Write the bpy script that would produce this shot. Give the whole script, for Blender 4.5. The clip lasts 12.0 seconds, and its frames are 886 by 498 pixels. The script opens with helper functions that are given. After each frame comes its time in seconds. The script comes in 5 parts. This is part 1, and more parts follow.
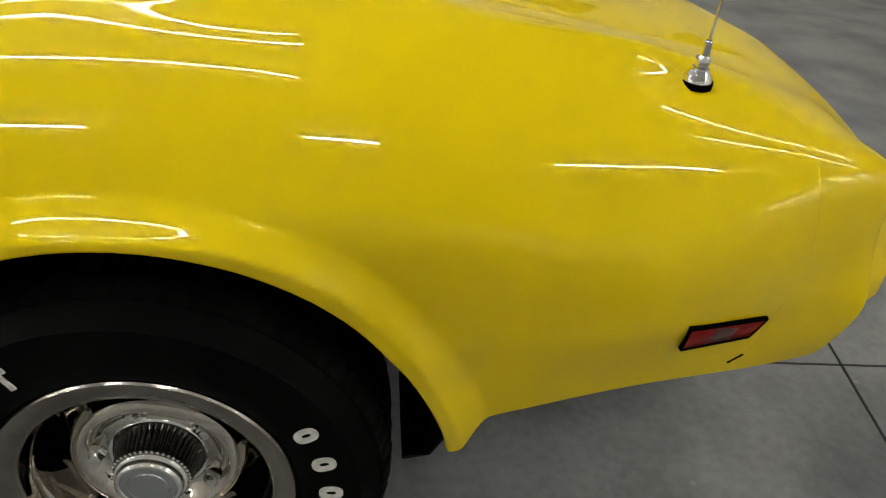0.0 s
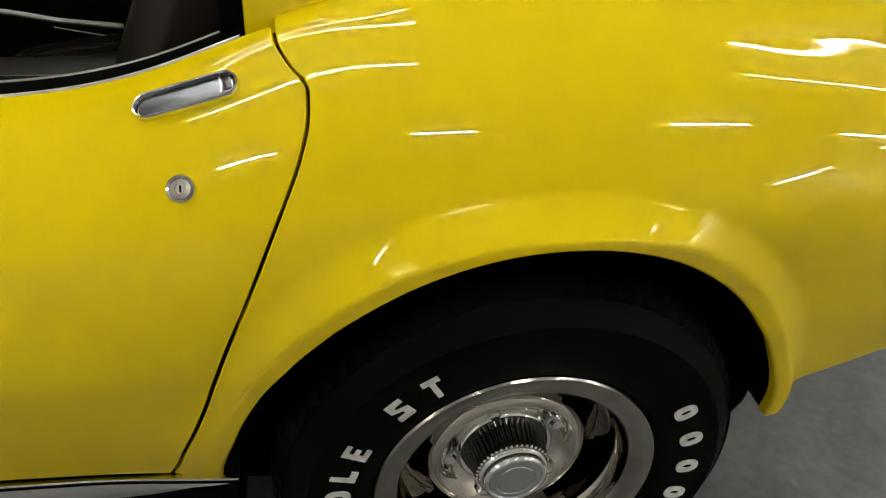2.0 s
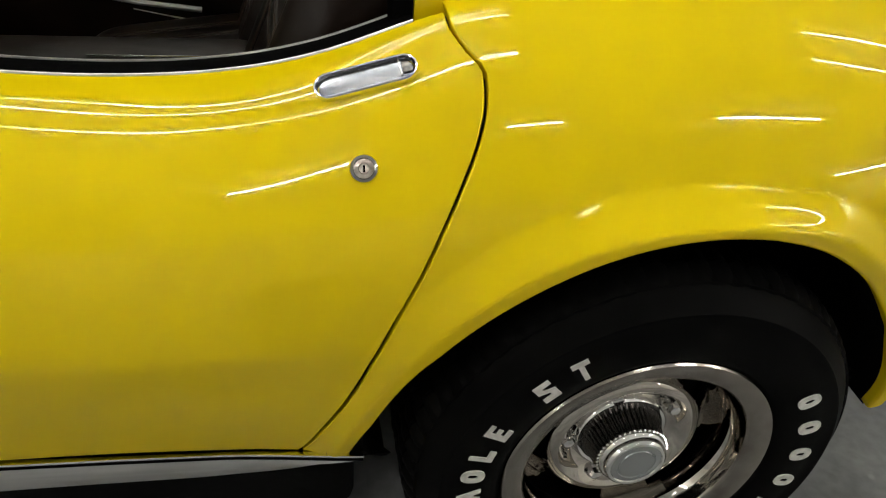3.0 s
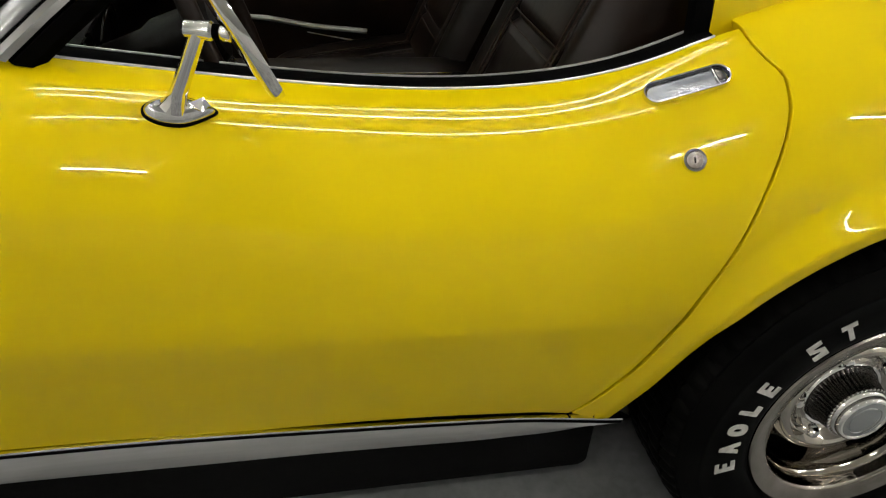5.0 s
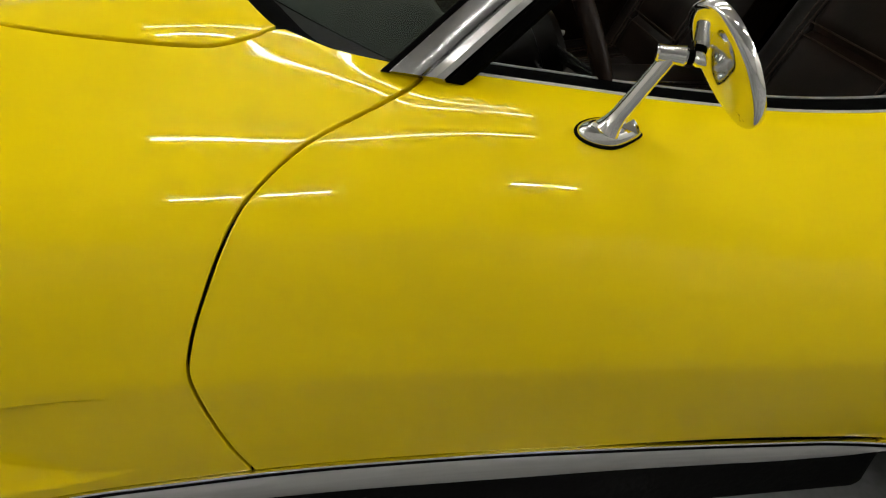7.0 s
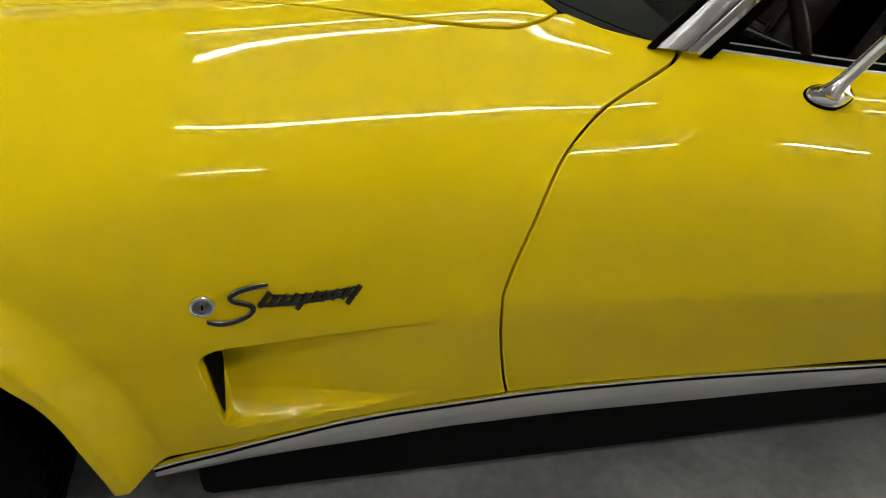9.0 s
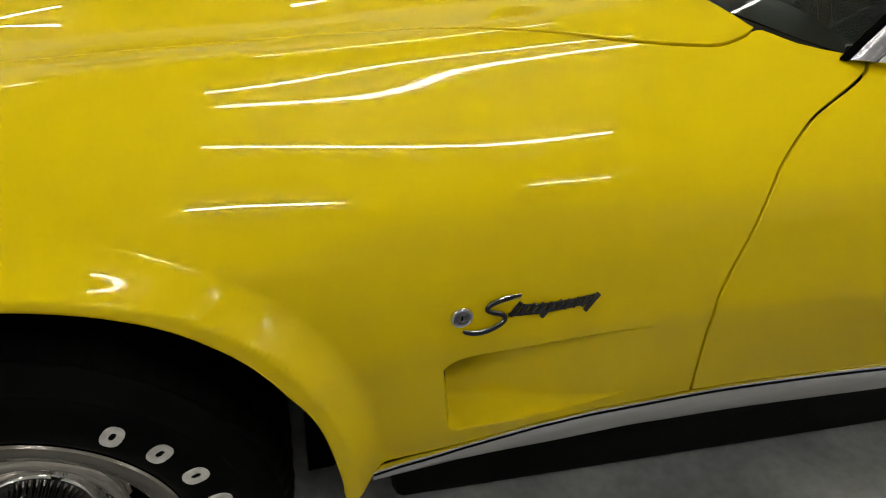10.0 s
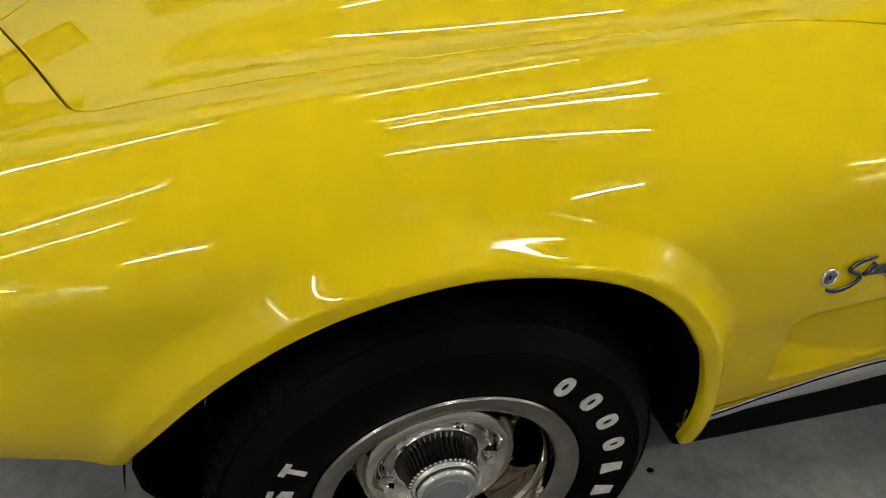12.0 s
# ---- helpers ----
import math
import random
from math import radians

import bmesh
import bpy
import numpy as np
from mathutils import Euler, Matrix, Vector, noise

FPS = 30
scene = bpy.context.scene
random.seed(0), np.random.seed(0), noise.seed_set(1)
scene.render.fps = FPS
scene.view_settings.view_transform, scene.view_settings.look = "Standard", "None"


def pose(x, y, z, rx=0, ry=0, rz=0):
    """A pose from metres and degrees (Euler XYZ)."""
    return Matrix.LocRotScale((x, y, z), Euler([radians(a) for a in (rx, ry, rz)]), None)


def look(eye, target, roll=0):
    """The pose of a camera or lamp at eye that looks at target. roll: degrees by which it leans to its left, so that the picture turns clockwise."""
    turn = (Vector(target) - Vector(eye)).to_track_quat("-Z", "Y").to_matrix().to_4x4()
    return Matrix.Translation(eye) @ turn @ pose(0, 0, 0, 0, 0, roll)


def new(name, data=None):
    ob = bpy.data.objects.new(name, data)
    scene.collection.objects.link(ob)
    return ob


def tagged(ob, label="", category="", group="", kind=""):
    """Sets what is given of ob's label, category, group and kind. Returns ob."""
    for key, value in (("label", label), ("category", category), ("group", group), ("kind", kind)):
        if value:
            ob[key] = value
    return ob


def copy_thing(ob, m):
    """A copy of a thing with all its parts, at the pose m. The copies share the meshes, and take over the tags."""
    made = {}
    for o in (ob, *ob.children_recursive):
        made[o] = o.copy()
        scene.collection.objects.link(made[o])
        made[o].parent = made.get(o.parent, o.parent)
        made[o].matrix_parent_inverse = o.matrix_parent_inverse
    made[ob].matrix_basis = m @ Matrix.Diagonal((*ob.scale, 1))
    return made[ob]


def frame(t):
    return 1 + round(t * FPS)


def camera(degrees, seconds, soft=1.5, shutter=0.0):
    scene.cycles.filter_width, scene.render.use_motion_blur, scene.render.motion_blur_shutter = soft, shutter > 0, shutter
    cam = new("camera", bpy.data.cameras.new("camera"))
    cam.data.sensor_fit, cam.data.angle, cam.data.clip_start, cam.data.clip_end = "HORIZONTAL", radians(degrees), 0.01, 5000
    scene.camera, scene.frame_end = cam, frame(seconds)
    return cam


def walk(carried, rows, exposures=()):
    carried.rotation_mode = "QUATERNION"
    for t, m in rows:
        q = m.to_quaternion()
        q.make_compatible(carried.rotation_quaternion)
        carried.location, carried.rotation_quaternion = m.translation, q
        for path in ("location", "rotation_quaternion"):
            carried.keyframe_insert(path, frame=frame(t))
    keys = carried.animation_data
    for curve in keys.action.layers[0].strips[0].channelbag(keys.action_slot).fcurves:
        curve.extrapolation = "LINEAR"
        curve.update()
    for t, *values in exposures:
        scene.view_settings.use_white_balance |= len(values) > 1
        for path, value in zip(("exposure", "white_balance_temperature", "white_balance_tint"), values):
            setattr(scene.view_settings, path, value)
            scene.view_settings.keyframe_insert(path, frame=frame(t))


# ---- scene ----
cam = camera(64.0, 12.0, soft=1.15)
PATH = [
    (0, (0.297, -1.499, 1.188), (0.509, 0.169, 0.105), 5.7),
    (0.5, (0.14, -1.433, 1.189), (0.404, 0.204, 0.071), 5.8),
    (1, (0.004, -1.398, 1.177), (0.326, 0.233, 0.065), 6.9),
    (1.5, (-0.126, -1.41, 1.167), (0.217, 0.219, 0.058), 5.3),
    (2, (-0.273, -1.438, 1.168), (0.099, 0.18, 0.052), 3.9),
    (2.5, (-0.356, -1.461, 1.164), (0.048, 0.149, 0.049), 5.2),
    (3, (-0.465, -1.424, 1.155), (-0.084, 0.182, 0.025), 5.5),
    (3.5, (-0.573, -1.384, 1.165), (-0.187, 0.215, 0.029), 4.7),
    (3.7, (-0.616, -1.383, 1.174), (-0.301, 0.227, 0.03), 4.3),
    (5.3, (-0.951, -1.507, 1.177), (-0.584, 0.126, 0.082), 3.7),
    (5.5, (-0.997, -1.503, 1.177), (-0.662, 0.133, 0.077), 3.9),
    (6, (-1.142, -1.463, 1.156), (-0.788, 0.19, 0.087), 4.5),
    (6.5, (-1.277, -1.404, 1.169), (-0.904, 0.224, 0.069), 4.4),
    (7, (-1.365, -1.383, 1.179), (-1.045, 0.235, 0.047), 4.7),
    (7.2, (-1.409, -1.38, 1.181), (-1.059, 0.221, 0.034), 5.9),
    (8.8, (-1.76, -1.496, 1.205), (-1.337, 0.079, 0.048), 6.1),
    (9, (-1.806, -1.485, 1.195), (-1.389, 0.102, 0.051), 5.4),
    (9.5, (-1.967, -1.448, 1.212), (-1.551, 0.131, 0.057), 4.9),
    (10, (-2.125, -1.456, 1.215), (-1.703, 0.134, 0.077), 3.8),
    (10.5, (-2.309, -1.507, 1.224), (-1.841, 0.064, 0.079), 2.5),
    (11, (-2.435, -1.526, 1.219), (-1.913, 0.033, 0.08), 4.1),
    (11.5, (-2.555, -1.473, 1.218), (-2.04, 0.077, 0.065), 4.6),
    (12, (-2.712, -1.416, 1.238), (-2.225, 0.126, 0.06), 4.1),
]
EXPOSURE = ((0, -0.58), (1.5, -0.63), (2.5, -0.45), (3.7, -0.51), (5.5, -0.43), (6, -0.47), (8, -0.59), (9, -0.65), (10.5, -0.77), (11.5, -0.67), (12, -0.65))
walk(cam, [(t, look(eye, target, roll)) for t, eye, target, roll in PATH], EXPOSURE)

# ---------- light ----------
world = bpy.data.worlds.new("world")
scene.world = world
world.use_nodes = True
world.node_tree.nodes["Background"].inputs[0].default_value = (0.55, 0.6, 0.65, 1)
world.node_tree.nodes["Background"].inputs[1].default_value = 0.02
TUBE_POWER = 60.0
ROOM_X0, ROOM_X1, ROOM_Y0, ROOM_Y1, ROOM_H = -8.5, 8.0, -9.5, 5.0, 4.2


# ---------- materials ----------
def material(name, color, rough=0.5, metal=0.0, coat=0.0, coat_rough=0.03, spec=0.5):
    m = bpy.data.materials.new(name)
    m.use_nodes = True
    p = m.node_tree.nodes["Principled BSDF"]
    p.inputs["Base Color"].default_value = (*color, 1)
    p.inputs["Roughness"].default_value = rough
    p.inputs["Metallic"].default_value = metal
    p.inputs["Coat Weight"].default_value = coat
    p.inputs["Coat Roughness"].default_value = coat_rough
    p.inputs["Specular IOR Level"].default_value = spec
    return m


def node(m, kind, **settings):
    n = m.node_tree.nodes.new(kind)
    for key, value in settings.items():
        n.inputs[key].default_value = value
    return n


def link(m, a, out, b, inp):
    m.node_tree.links.new(a.outputs[out], b.inputs[inp])


def noisy(m, scale, detail, colors, stretch=(1, 1, 1), contrast=(0.35, 0.65)):
    """Drives the base colour by a noise between two colours, in object metres."""
    p = m.node_tree.nodes["Principled BSDF"]
    where = node(m, "ShaderNodeTexCoord")
    mapping = node(m, "ShaderNodeMapping", Scale=stretch)
    link(m, where, "Object", mapping, "Vector")
    n = node(m, "ShaderNodeTexNoise", Scale=scale, Detail=detail)
    link(m, mapping, "Vector", n, "Vector")
    ramp = node(m, "ShaderNodeValToRGB")
    for e, c, at in zip(ramp.color_ramp.elements, colors, contrast):
        e.color, e.position = (*c, 1), at
    link(m, n, "Fac", ramp, "Fac")
    link(m, ramp, "Color", p, "Base Color")
    return mapping, ramp


def bumpy(m, scale, strength, distance=0.001, detail=3, coat=False, stretch=(1, 1, 1)):
    p = m.node_tree.nodes["Principled BSDF"]
    where = node(m, "ShaderNodeTexCoord")
    mapping = node(m, "ShaderNodeMapping", Scale=stretch)
    link(m, where, "Object", mapping, "Vector")
    n = node(m, "ShaderNodeTexNoise", Scale=scale, Detail=detail)
    link(m, mapping, "Vector", n, "Vector")
    b = node(m, "ShaderNodeBump", Strength=strength, Distance=distance)
    link(m, n, "Fac", b, "Height")
    link(m, b, "Normal", p, "Coat Normal" if coat else "Normal")
    if coat:
        link(m, b, "Normal", p, "Normal")
    return n


YELLOW = material("yellow paint", (0.715, 0.53, 0.003), 0.45, 0, 0.58, 0.012, spec=0.0)
noisy(YELLOW, 2.2, 4, ((0.70, 0.517, 0.002), (0.73, 0.545, 0.004)))
bumpy(YELLOW, 26, 0.014, 0.0006, 1, coat=True)
CHROME = material("chrome", (0.78, 0.78, 0.77), 0.07, 1.0)
bumpy(CHROME, 60, 0.05, 0.0005)
WHEEL_SILVER = material("polished wheel steel", (0.50, 0.47, 0.43), 0.04, 1.0)
bumpy(WHEEL_SILVER, 22, 0.45, 0.0022, 1)
RING = material("dull trim ring steel", (0.26, 0.24, 0.215), 0.20, 1.0)
noisy(RING, 30, 3, ((0.23, 0.21, 0.185), (0.29, 0.27, 0.245)))
PILLAR = material("dull stainless pillar trim", (0.34, 0.34, 0.345), 0.24, 1.0)
noisy(PILLAR, 20, 3, ((0.30, 0.30, 0.305), (0.38, 0.38, 0.385)), stretch=(0.3, 1, 3))
bumpy(PILLAR, 60, 0.06, 0.0005)
SATIN = material("satin aluminium", (0.46, 0.46, 0.46), 0.42, 0.6)
noisy(SATIN, 12, 4, ((0.42, 0.42, 0.42), (0.50, 0.50, 0.50)), stretch=(0.25, 1, 5))
bumpy(SATIN, 70, 0.06, 0.0005, 3, stretch=(0.05, 1, 4))
# pale, partly diffuse colour carries the lamp glint of the thin round strips
SILL_METAL = material("sill metal with lamp glint in its colour", (0.80, 0.80, 0.78), 0.30, 0.75)
noisy(SILL_METAL, 40, 3, ((0.70, 0.70, 0.68), (0.86, 0.86, 0.84)))
HANDLE_FLAP = material("worn grey handle metal", (0.27, 0.28, 0.30), 0.24, 0.95)
noisy(HANDLE_FLAP, 60, 4, ((0.11, 0.12, 0.135), (0.24, 0.25, 0.27)), stretch=(0.3, 1, 2))
bumpy(HANDLE_FLAP, 40, 0.25, 0.0012, 3)
RUBBER = material("tyre rubber", (0.003, 0.003, 0.003), 0.5, 0, 0.0, spec=0.03)
noisy(RUBBER, 14, 5, ((0.0010, 0.0010, 0.0010), (0.0026, 0.0026, 0.0024)))
bumpy(RUBBER, 120, 0.15, 0.001)
BLACK_TRIM = material("black rubber trim", (0.0018, 0.0018, 0.0018), 0.8, spec=0.01)
bumpy(BLACK_TRIM, 160, 0.2, 0.0006)
BLACK_UNDER = material("black undercoat", (0.004, 0.004, 0.004), 0.9, spec=0.05)
bumpy(BLACK_UNDER, 60, 0.4, 0.003)
WHITE_LETTER = material("white sidewall rubber", (0.62, 0.61, 0.58), 0.6)
noisy(WHITE_LETTER, 90, 4, ((0.50, 0.49, 0.46), (0.66, 0.65, 0.62)))
LEATHER = material("dark brown leather", (0.008, 0.004, 0.0025), 0.36, spec=0.13)
noisy(LEATHER, 9, 5, ((0.005, 0.0026, 0.0016), (0.011, 0.0058, 0.0036)))
bumpy(LEATHER, 60, 0.25, 0.0015, 3)
PIPING = material("worn brown piping", (0.030, 0.018, 0.011), 0.5, spec=0.2)
bumpy(PIPING, 150, 0.2, 0.0006)
CARPET = material("black carpet", (0.004, 0.0036, 0.0032), 0.95, spec=0.05)
bumpy(CARPET, 300, 0.6, 0.003)
DASH = material("dark dashboard vinyl", (0.003, 0.0024, 0.002), 0.4, spec=0.08)
bumpy(DASH, 220, 0.3, 0.0008)
RED_LENS = material("dark red lens", (0.22, 0.006, 0.004), 0.3, 0, 0.0, 0.05, spec=0.06)
noisy(RED_LENS, 60, 2, ((0.17, 0.005, 0.0035), (0.27, 0.008, 0.005)))
CAP_GREY = material("grey cap enamel", (0.30, 0.32, 0.33), 0.25, 0.6, 0.5)
bumpy(CAP_GREY, 90, 0.08, 0.0005)
LOCK_WARM = material("worn nickel lock face", (0.28, 0.25, 0.22), 0.3, 0.9)
noisy(LOCK_WARM, 160, 4, ((0.27, 0.24, 0.21), (0.42, 0.38, 0.33)))
bumpy(LOCK_WARM, 240, 0.3, 0.0006)
LOCK_FACE = material("dark worn lock face", (0.2, 0.2, 0.21), 0.35, 0.8)
noisy(LOCK_FACE, 120, 3, ((0.13, 0.13, 0.14), (0.26, 0.26, 0.27)))
bumpy(LOCK_FACE, 200, 0.2, 0.0005)
FLUTE = material("dark chrome flutes", (0.10, 0.095, 0.09), 0.22, 1.0)
bumpy(FLUTE, 60, 0.1, 0.0006)
GLASS = material("tinted windshield glass", (0.60, 0.72, 0.66), 0.02)
GLASS.node_tree.nodes["Principled BSDF"].inputs["Transmission Weight"].default_value = 1.0
GLASS.node_tree.nodes["Principled BSDF"].inputs["IOR"].default_value = 1.5
MIRROR = material("mirror glass", (0.85, 0.86, 0.86), 0.01, 1.0)

CONCRETE = material("sealed concrete", (0.25, 0.26, 0.265), 0.36, spec=0.4)
_map, _ramp = noisy(CONCRETE, 2.3, 12, ((0.135, 0.14, 0.143), (0.31, 0.315, 0.315)), contrast=(0.34, 0.64))
_p = CONCRETE.node_tree.nodes["Principled BSDF"]
_fine = node(CONCRETE, "ShaderNodeTexNoise", Scale=38.0, Detail=8.0)
link(CONCRETE, _map, "Vector", _fine, "Vector")
_mix = node(CONCRETE, "ShaderNodeMix")
_mix.data_type, _mix.blend_type = "RGBA", "MULTIPLY"
_r2 = node(CONCRETE, "ShaderNodeValToRGB")
_r2.color_ramp.elements[0].color, _r2.color_ramp.elements[0].position = (0.78, 0.78, 0.78, 1), 0.3
_r2.color_ramp.elements[1].color, _r2.color_ramp.elements[1].position = (1.06, 1.06, 1.06, 1), 0.62
link(CONCRETE, _fine, "Fac", _r2, "Fac")
_mix.inputs[0].default_value = 0.8
CONCRETE.node_tree.links.new(_ramp.outputs["Color"], _mix.inputs[6])
CONCRETE.node_tree.links.new(_r2.outputs["Color"], _mix.inputs[7])
CONCRETE.node_tree.links.new(_mix.outputs[2], _p.inputs["Base Color"])
_rr = node(CONCRETE, "ShaderNodeMapRange")
_rr.inputs["To Min"].default_value, _rr.inputs["To Max"].default_value = 0.24, 0.5
link(CONCRETE, _fine, "Fac", _rr, "Value")
link(CONCRETE, _rr, "Result", _p, "Roughness")
_spot = node(CONCRETE, "ShaderNodeTexVoronoi", Scale=7.0)
link(CONCRETE, _map, "Vector", _spot, "Vector")
_rs = node(CONCRETE, "ShaderNodeValToRGB")
_rs.color_ramp.elements[0].color, _rs.color_ramp.elements[0].position = (1, 1, 1, 1), 0.045
_rs.color_ramp.elements[1].color, _rs.color_ramp.elements[1].position = (0, 0, 0, 1), 0.075
link(CONCRETE, _spot, "Distance", _rs, "Fac")
_pick = node(CONCRETE, "ShaderNodeMath")
_pick.operation = "GREATER_THAN"
_pick.inputs[1].default_value = 0.72
_sep = node(CONCRETE, "ShaderNodeSeparateColor")
link(CONCRETE, _spot, "Color", _sep, "Color")
link(CONCRETE, _sep, "Red", _pick, 0)
_and = node(CONCRETE, "ShaderNodeMath")
_and.operation = "MULTIPLY"
link(CONCRETE, _pick, "Value", _and, 0)
link(CONCRETE, _rs, "Color", _and, 1)
_half = node(CONCRETE, "ShaderNodeMath")
_half.operation = "MULTIPLY"
_half.inputs[1].default_value = 0.45
link(CONCRETE, _and, "Value", _half, 0)
_mix2 = node(CONCRETE, "ShaderNodeMix")
_mix2.data_type = "RGBA"
CONCRETE.node_tree.links.new(_half.outputs[0], _mix2.inputs[0])
CONCRETE.node_tree.links.new(_mix.outputs[2], _mix2.inputs[6])
_mix2.inputs[7].default_value = (0.42, 0.42, 0.41, 1)
CONCRETE.node_tree.links.new(_mix2.outputs[2], _p.inputs["Base Color"])
bumpy(CONCRETE, 55, 0.12, 0.002, 6)
JOINT = material("dark joint filler", (0.03, 0.03, 0.03), 0.8)
bumpy(JOINT, 90, 0.3, 0.001)
WALL_PAINT = material("off-white wall paint", (0.72, 0.71, 0.67), 0.7)
noisy(WALL_PAINT, 0.8, 5, ((0.68, 0.67, 0.63), (0.76, 0.75, 0.71)))
bumpy(WALL_PAINT, 80, 0.15, 0.001)
CEILING_PAINT = material("pale grey ceiling", (0.52, 0.52, 0.51), 0.8)
noisy(CEILING_PAINT, 0.6, 5, ((0.48, 0.48, 0.47), (0.56, 0.56, 0.55)))
SOUTH_PAINT = material("pale wall paint", (0.74, 0.74, 0.72), 0.7)
noisy(SOUTH_PAINT, 0.8, 5, ((0.52, 0.52, 0.51), (0.60, 0.60, 0.59)))
DARK_FRAME = material("dark picture panel", (0.06, 0.06, 0.06), 0.5)
noisy(DARK_FRAME, 3, 4, ((0.04, 0.04, 0.045), (0.10, 0.095, 0.09)))
HOUSING = material("white lamp housing", (0.75, 0.75, 0.74), 0.5)
TUBE = material("lit tube", (1, 1, 1), 0.5)
_t = TUBE.node_tree.nodes["Principled BSDF"]
_t.inputs["Emission Color"].default_value = (1.0, 0.97, 0.90, 1)
_t.inputs["Emission Strength"].default_value = TUBE_POWER
# the same tube at three times the strength, as fill for the car's side
BOOSTED_TUBE = material("lit tube boosted as fill", (1, 1, 1), 0.5)
_t = BOOSTED_TUBE.node_tree.nodes["Principled BSDF"]
_t.inputs["Emission Color"].default_value = (1.0, 0.97, 0.90, 1)
_t.inputs["Emission Strength"].default_value = TUBE_POWER * 3.0


# ---------- mesh helpers ----------
def part(name, bm, mat, parent=None, label="", smooth=True):
    """Links a bmesh as one mesh object."""
    me = bpy.data.meshes.new(name)
    bm.normal_update()
    bm.to_mesh(me)
    bm.free()
    me.materials.append(mat)
    if smooth:
        me.polygons.foreach_set("use_smooth", [True] * len(me.polygons))
        me.set_sharp_from_angle(angle=radians(38))
    ob = new(name, me)
    if parent is not None:
        ob.parent = parent
    if label:
        tagged(ob, label)
    return ob


def box(sx, sy, sz, at=(0, 0, 0), bevel=0.0, segments=2, turn=(0, 0, 0)):
    bm = bmesh.new()
    bmesh.ops.create_cube(bm, size=1, matrix=Matrix.Diagonal((sx, sy, sz, 1)))
    if bevel:
        bmesh.ops.bevel(bm, geom=bm.edges[:], offset=bevel, segments=segments, affect="EDGES", profile=0.5)
    bm.transform(pose(*at, *turn))
    return bm


def lathe(profile, steps=48, axis_y=True, arc=None):
    """Turns (radius, depth) pairs round the y axis; depth runs towards -y."""
    bm = bmesh.new()
    rings = []
    for k in range(steps):
        a = 2 * math.pi * k / steps
        rings.append([bm.verts.new((r * math.cos(a), -d, r * math.sin(a))) for r, d in profile])
    for k in range(steps):
        a, b = rings[k], rings[(k + 1) % steps]
        for i in range(len(profile) - 1):
            bm.faces.new((a[i], a[i + 1], b[i + 1], b[i]))
    bmesh.ops.remove_doubles(bm, verts=bm.verts[:], dist=1e-6)
    bmesh.ops.recalc_face_normals(bm, faces=bm.faces[:])
    return bm


def tube_along(points, radius, sides=8, cap=True, flat=1.0):
    """A round bar along points; radius a number or one per point."""
    bm = bmesh.new()
    pts = [Vector(p) for p in points]
    rings = []
    ref = Vector((0, 0, 1))
    for i, p in enumerate(pts):
        d = (pts[min(i + 1, len(pts) - 1)] - pts[max(i - 1, 0)]).normalized()
        if abs(d.dot(ref)) > 0.9:
            ref = Vector((0, 1, 0)) if abs(d.y) < 0.9 else Vector((1, 0, 0))
        s = d.cross(ref).normalized()
        n = s.cross(d).normalized()
        ref = n
        r = radius[i] if isinstance(radius, (list, tuple)) else radius
        rings.append([bm.verts.new(p + s * (r * math.cos(a)) + n * (r * flat * math.sin(a)))
                      for a in (2 * math.pi * k / sides for k in range(sides))])
    for a, b in zip(rings, rings[1:]):
        for k in range(sides):
            bm.faces.new((a[k], a[(k + 1) % sides], b[(k + 1) % sides], b[k]))
    if cap:
        bm.faces.new(rings[0])
        bm.faces.new(list(reversed(rings[-1])))
    bmesh.ops.recalc_face_normals(bm, faces=bm.faces[:])
    return bm


def spline(knots):
    """A natural cubic through (x, value, ...) knots; returns f(x) giving the values."""
    k = np.array(knots, float)
    x, y = k[:, 0], k[:, 1:]
    n, h = len(x), np.diff(k[:, 0])
    a = np.eye(n)
    r = np.zeros_like(y)
    for i in range(1, n - 1):
        a[i, i - 1:i + 2] = h[i - 1], 2 * (h[i - 1] + h[i]), h[i]
        r[i] = 6 * ((y[i + 1] - y[i]) / h[i] - (y[i] - y[i - 1]) / h[i - 1])
    m = np.linalg.solve(a, r)

    def f(q):
        q = np.asarray(q, float)
        i = np.clip(np.searchsorted(x, q) - 1, 0, n - 2)
        hh = h[i][..., None]
        s, e = (x[i + 1] - q)[..., None], (q - x[i])[..., None]
        s, e = np.clip(s, 0, None), np.clip(e, 0, None)
        s, e = np.minimum(s, hh), np.minimum(e, hh)
        return (m[i] * s ** 3 + m[i + 1] * e ** 3) / (6 * hh) + (y[i] / hh - m[i] * hh / 6) * s + (y[i + 1] / hh - m[i + 1] * hh / 6) * e

    return f


def curve(knots):
    """A smooth value over x that never overshoots its knots."""
    k = np.array(knots, float)
    x, y = k[:, 0], k[:, 1]
    d = np.diff(y) / np.diff(x)
    m = np.concatenate(([d[0]], np.where(d[:-1] * d[1:] > 0, 2 * d[:-1] * d[1:] / (d[:-1] + d[1:] + 1e-12), 0), [d[-1]]))

    def f(q):
        q = np.clip(np.asarray(q, float), x[0], x[-1])
        i = np.clip(np.searchsorted(x, q) - 1, 0, len(x) - 2)
        h = x[i + 1] - x[i]
        t = (q - x[i]) / h
        return (y[i] * (1 + 2 * t) * (1 - t) ** 2 + m[i] * h * t * (1 - t) ** 2 + y[i + 1] * t * t * (3 - 2 * t) + m[i + 1] * h * t * t * (t - 1))

    return f


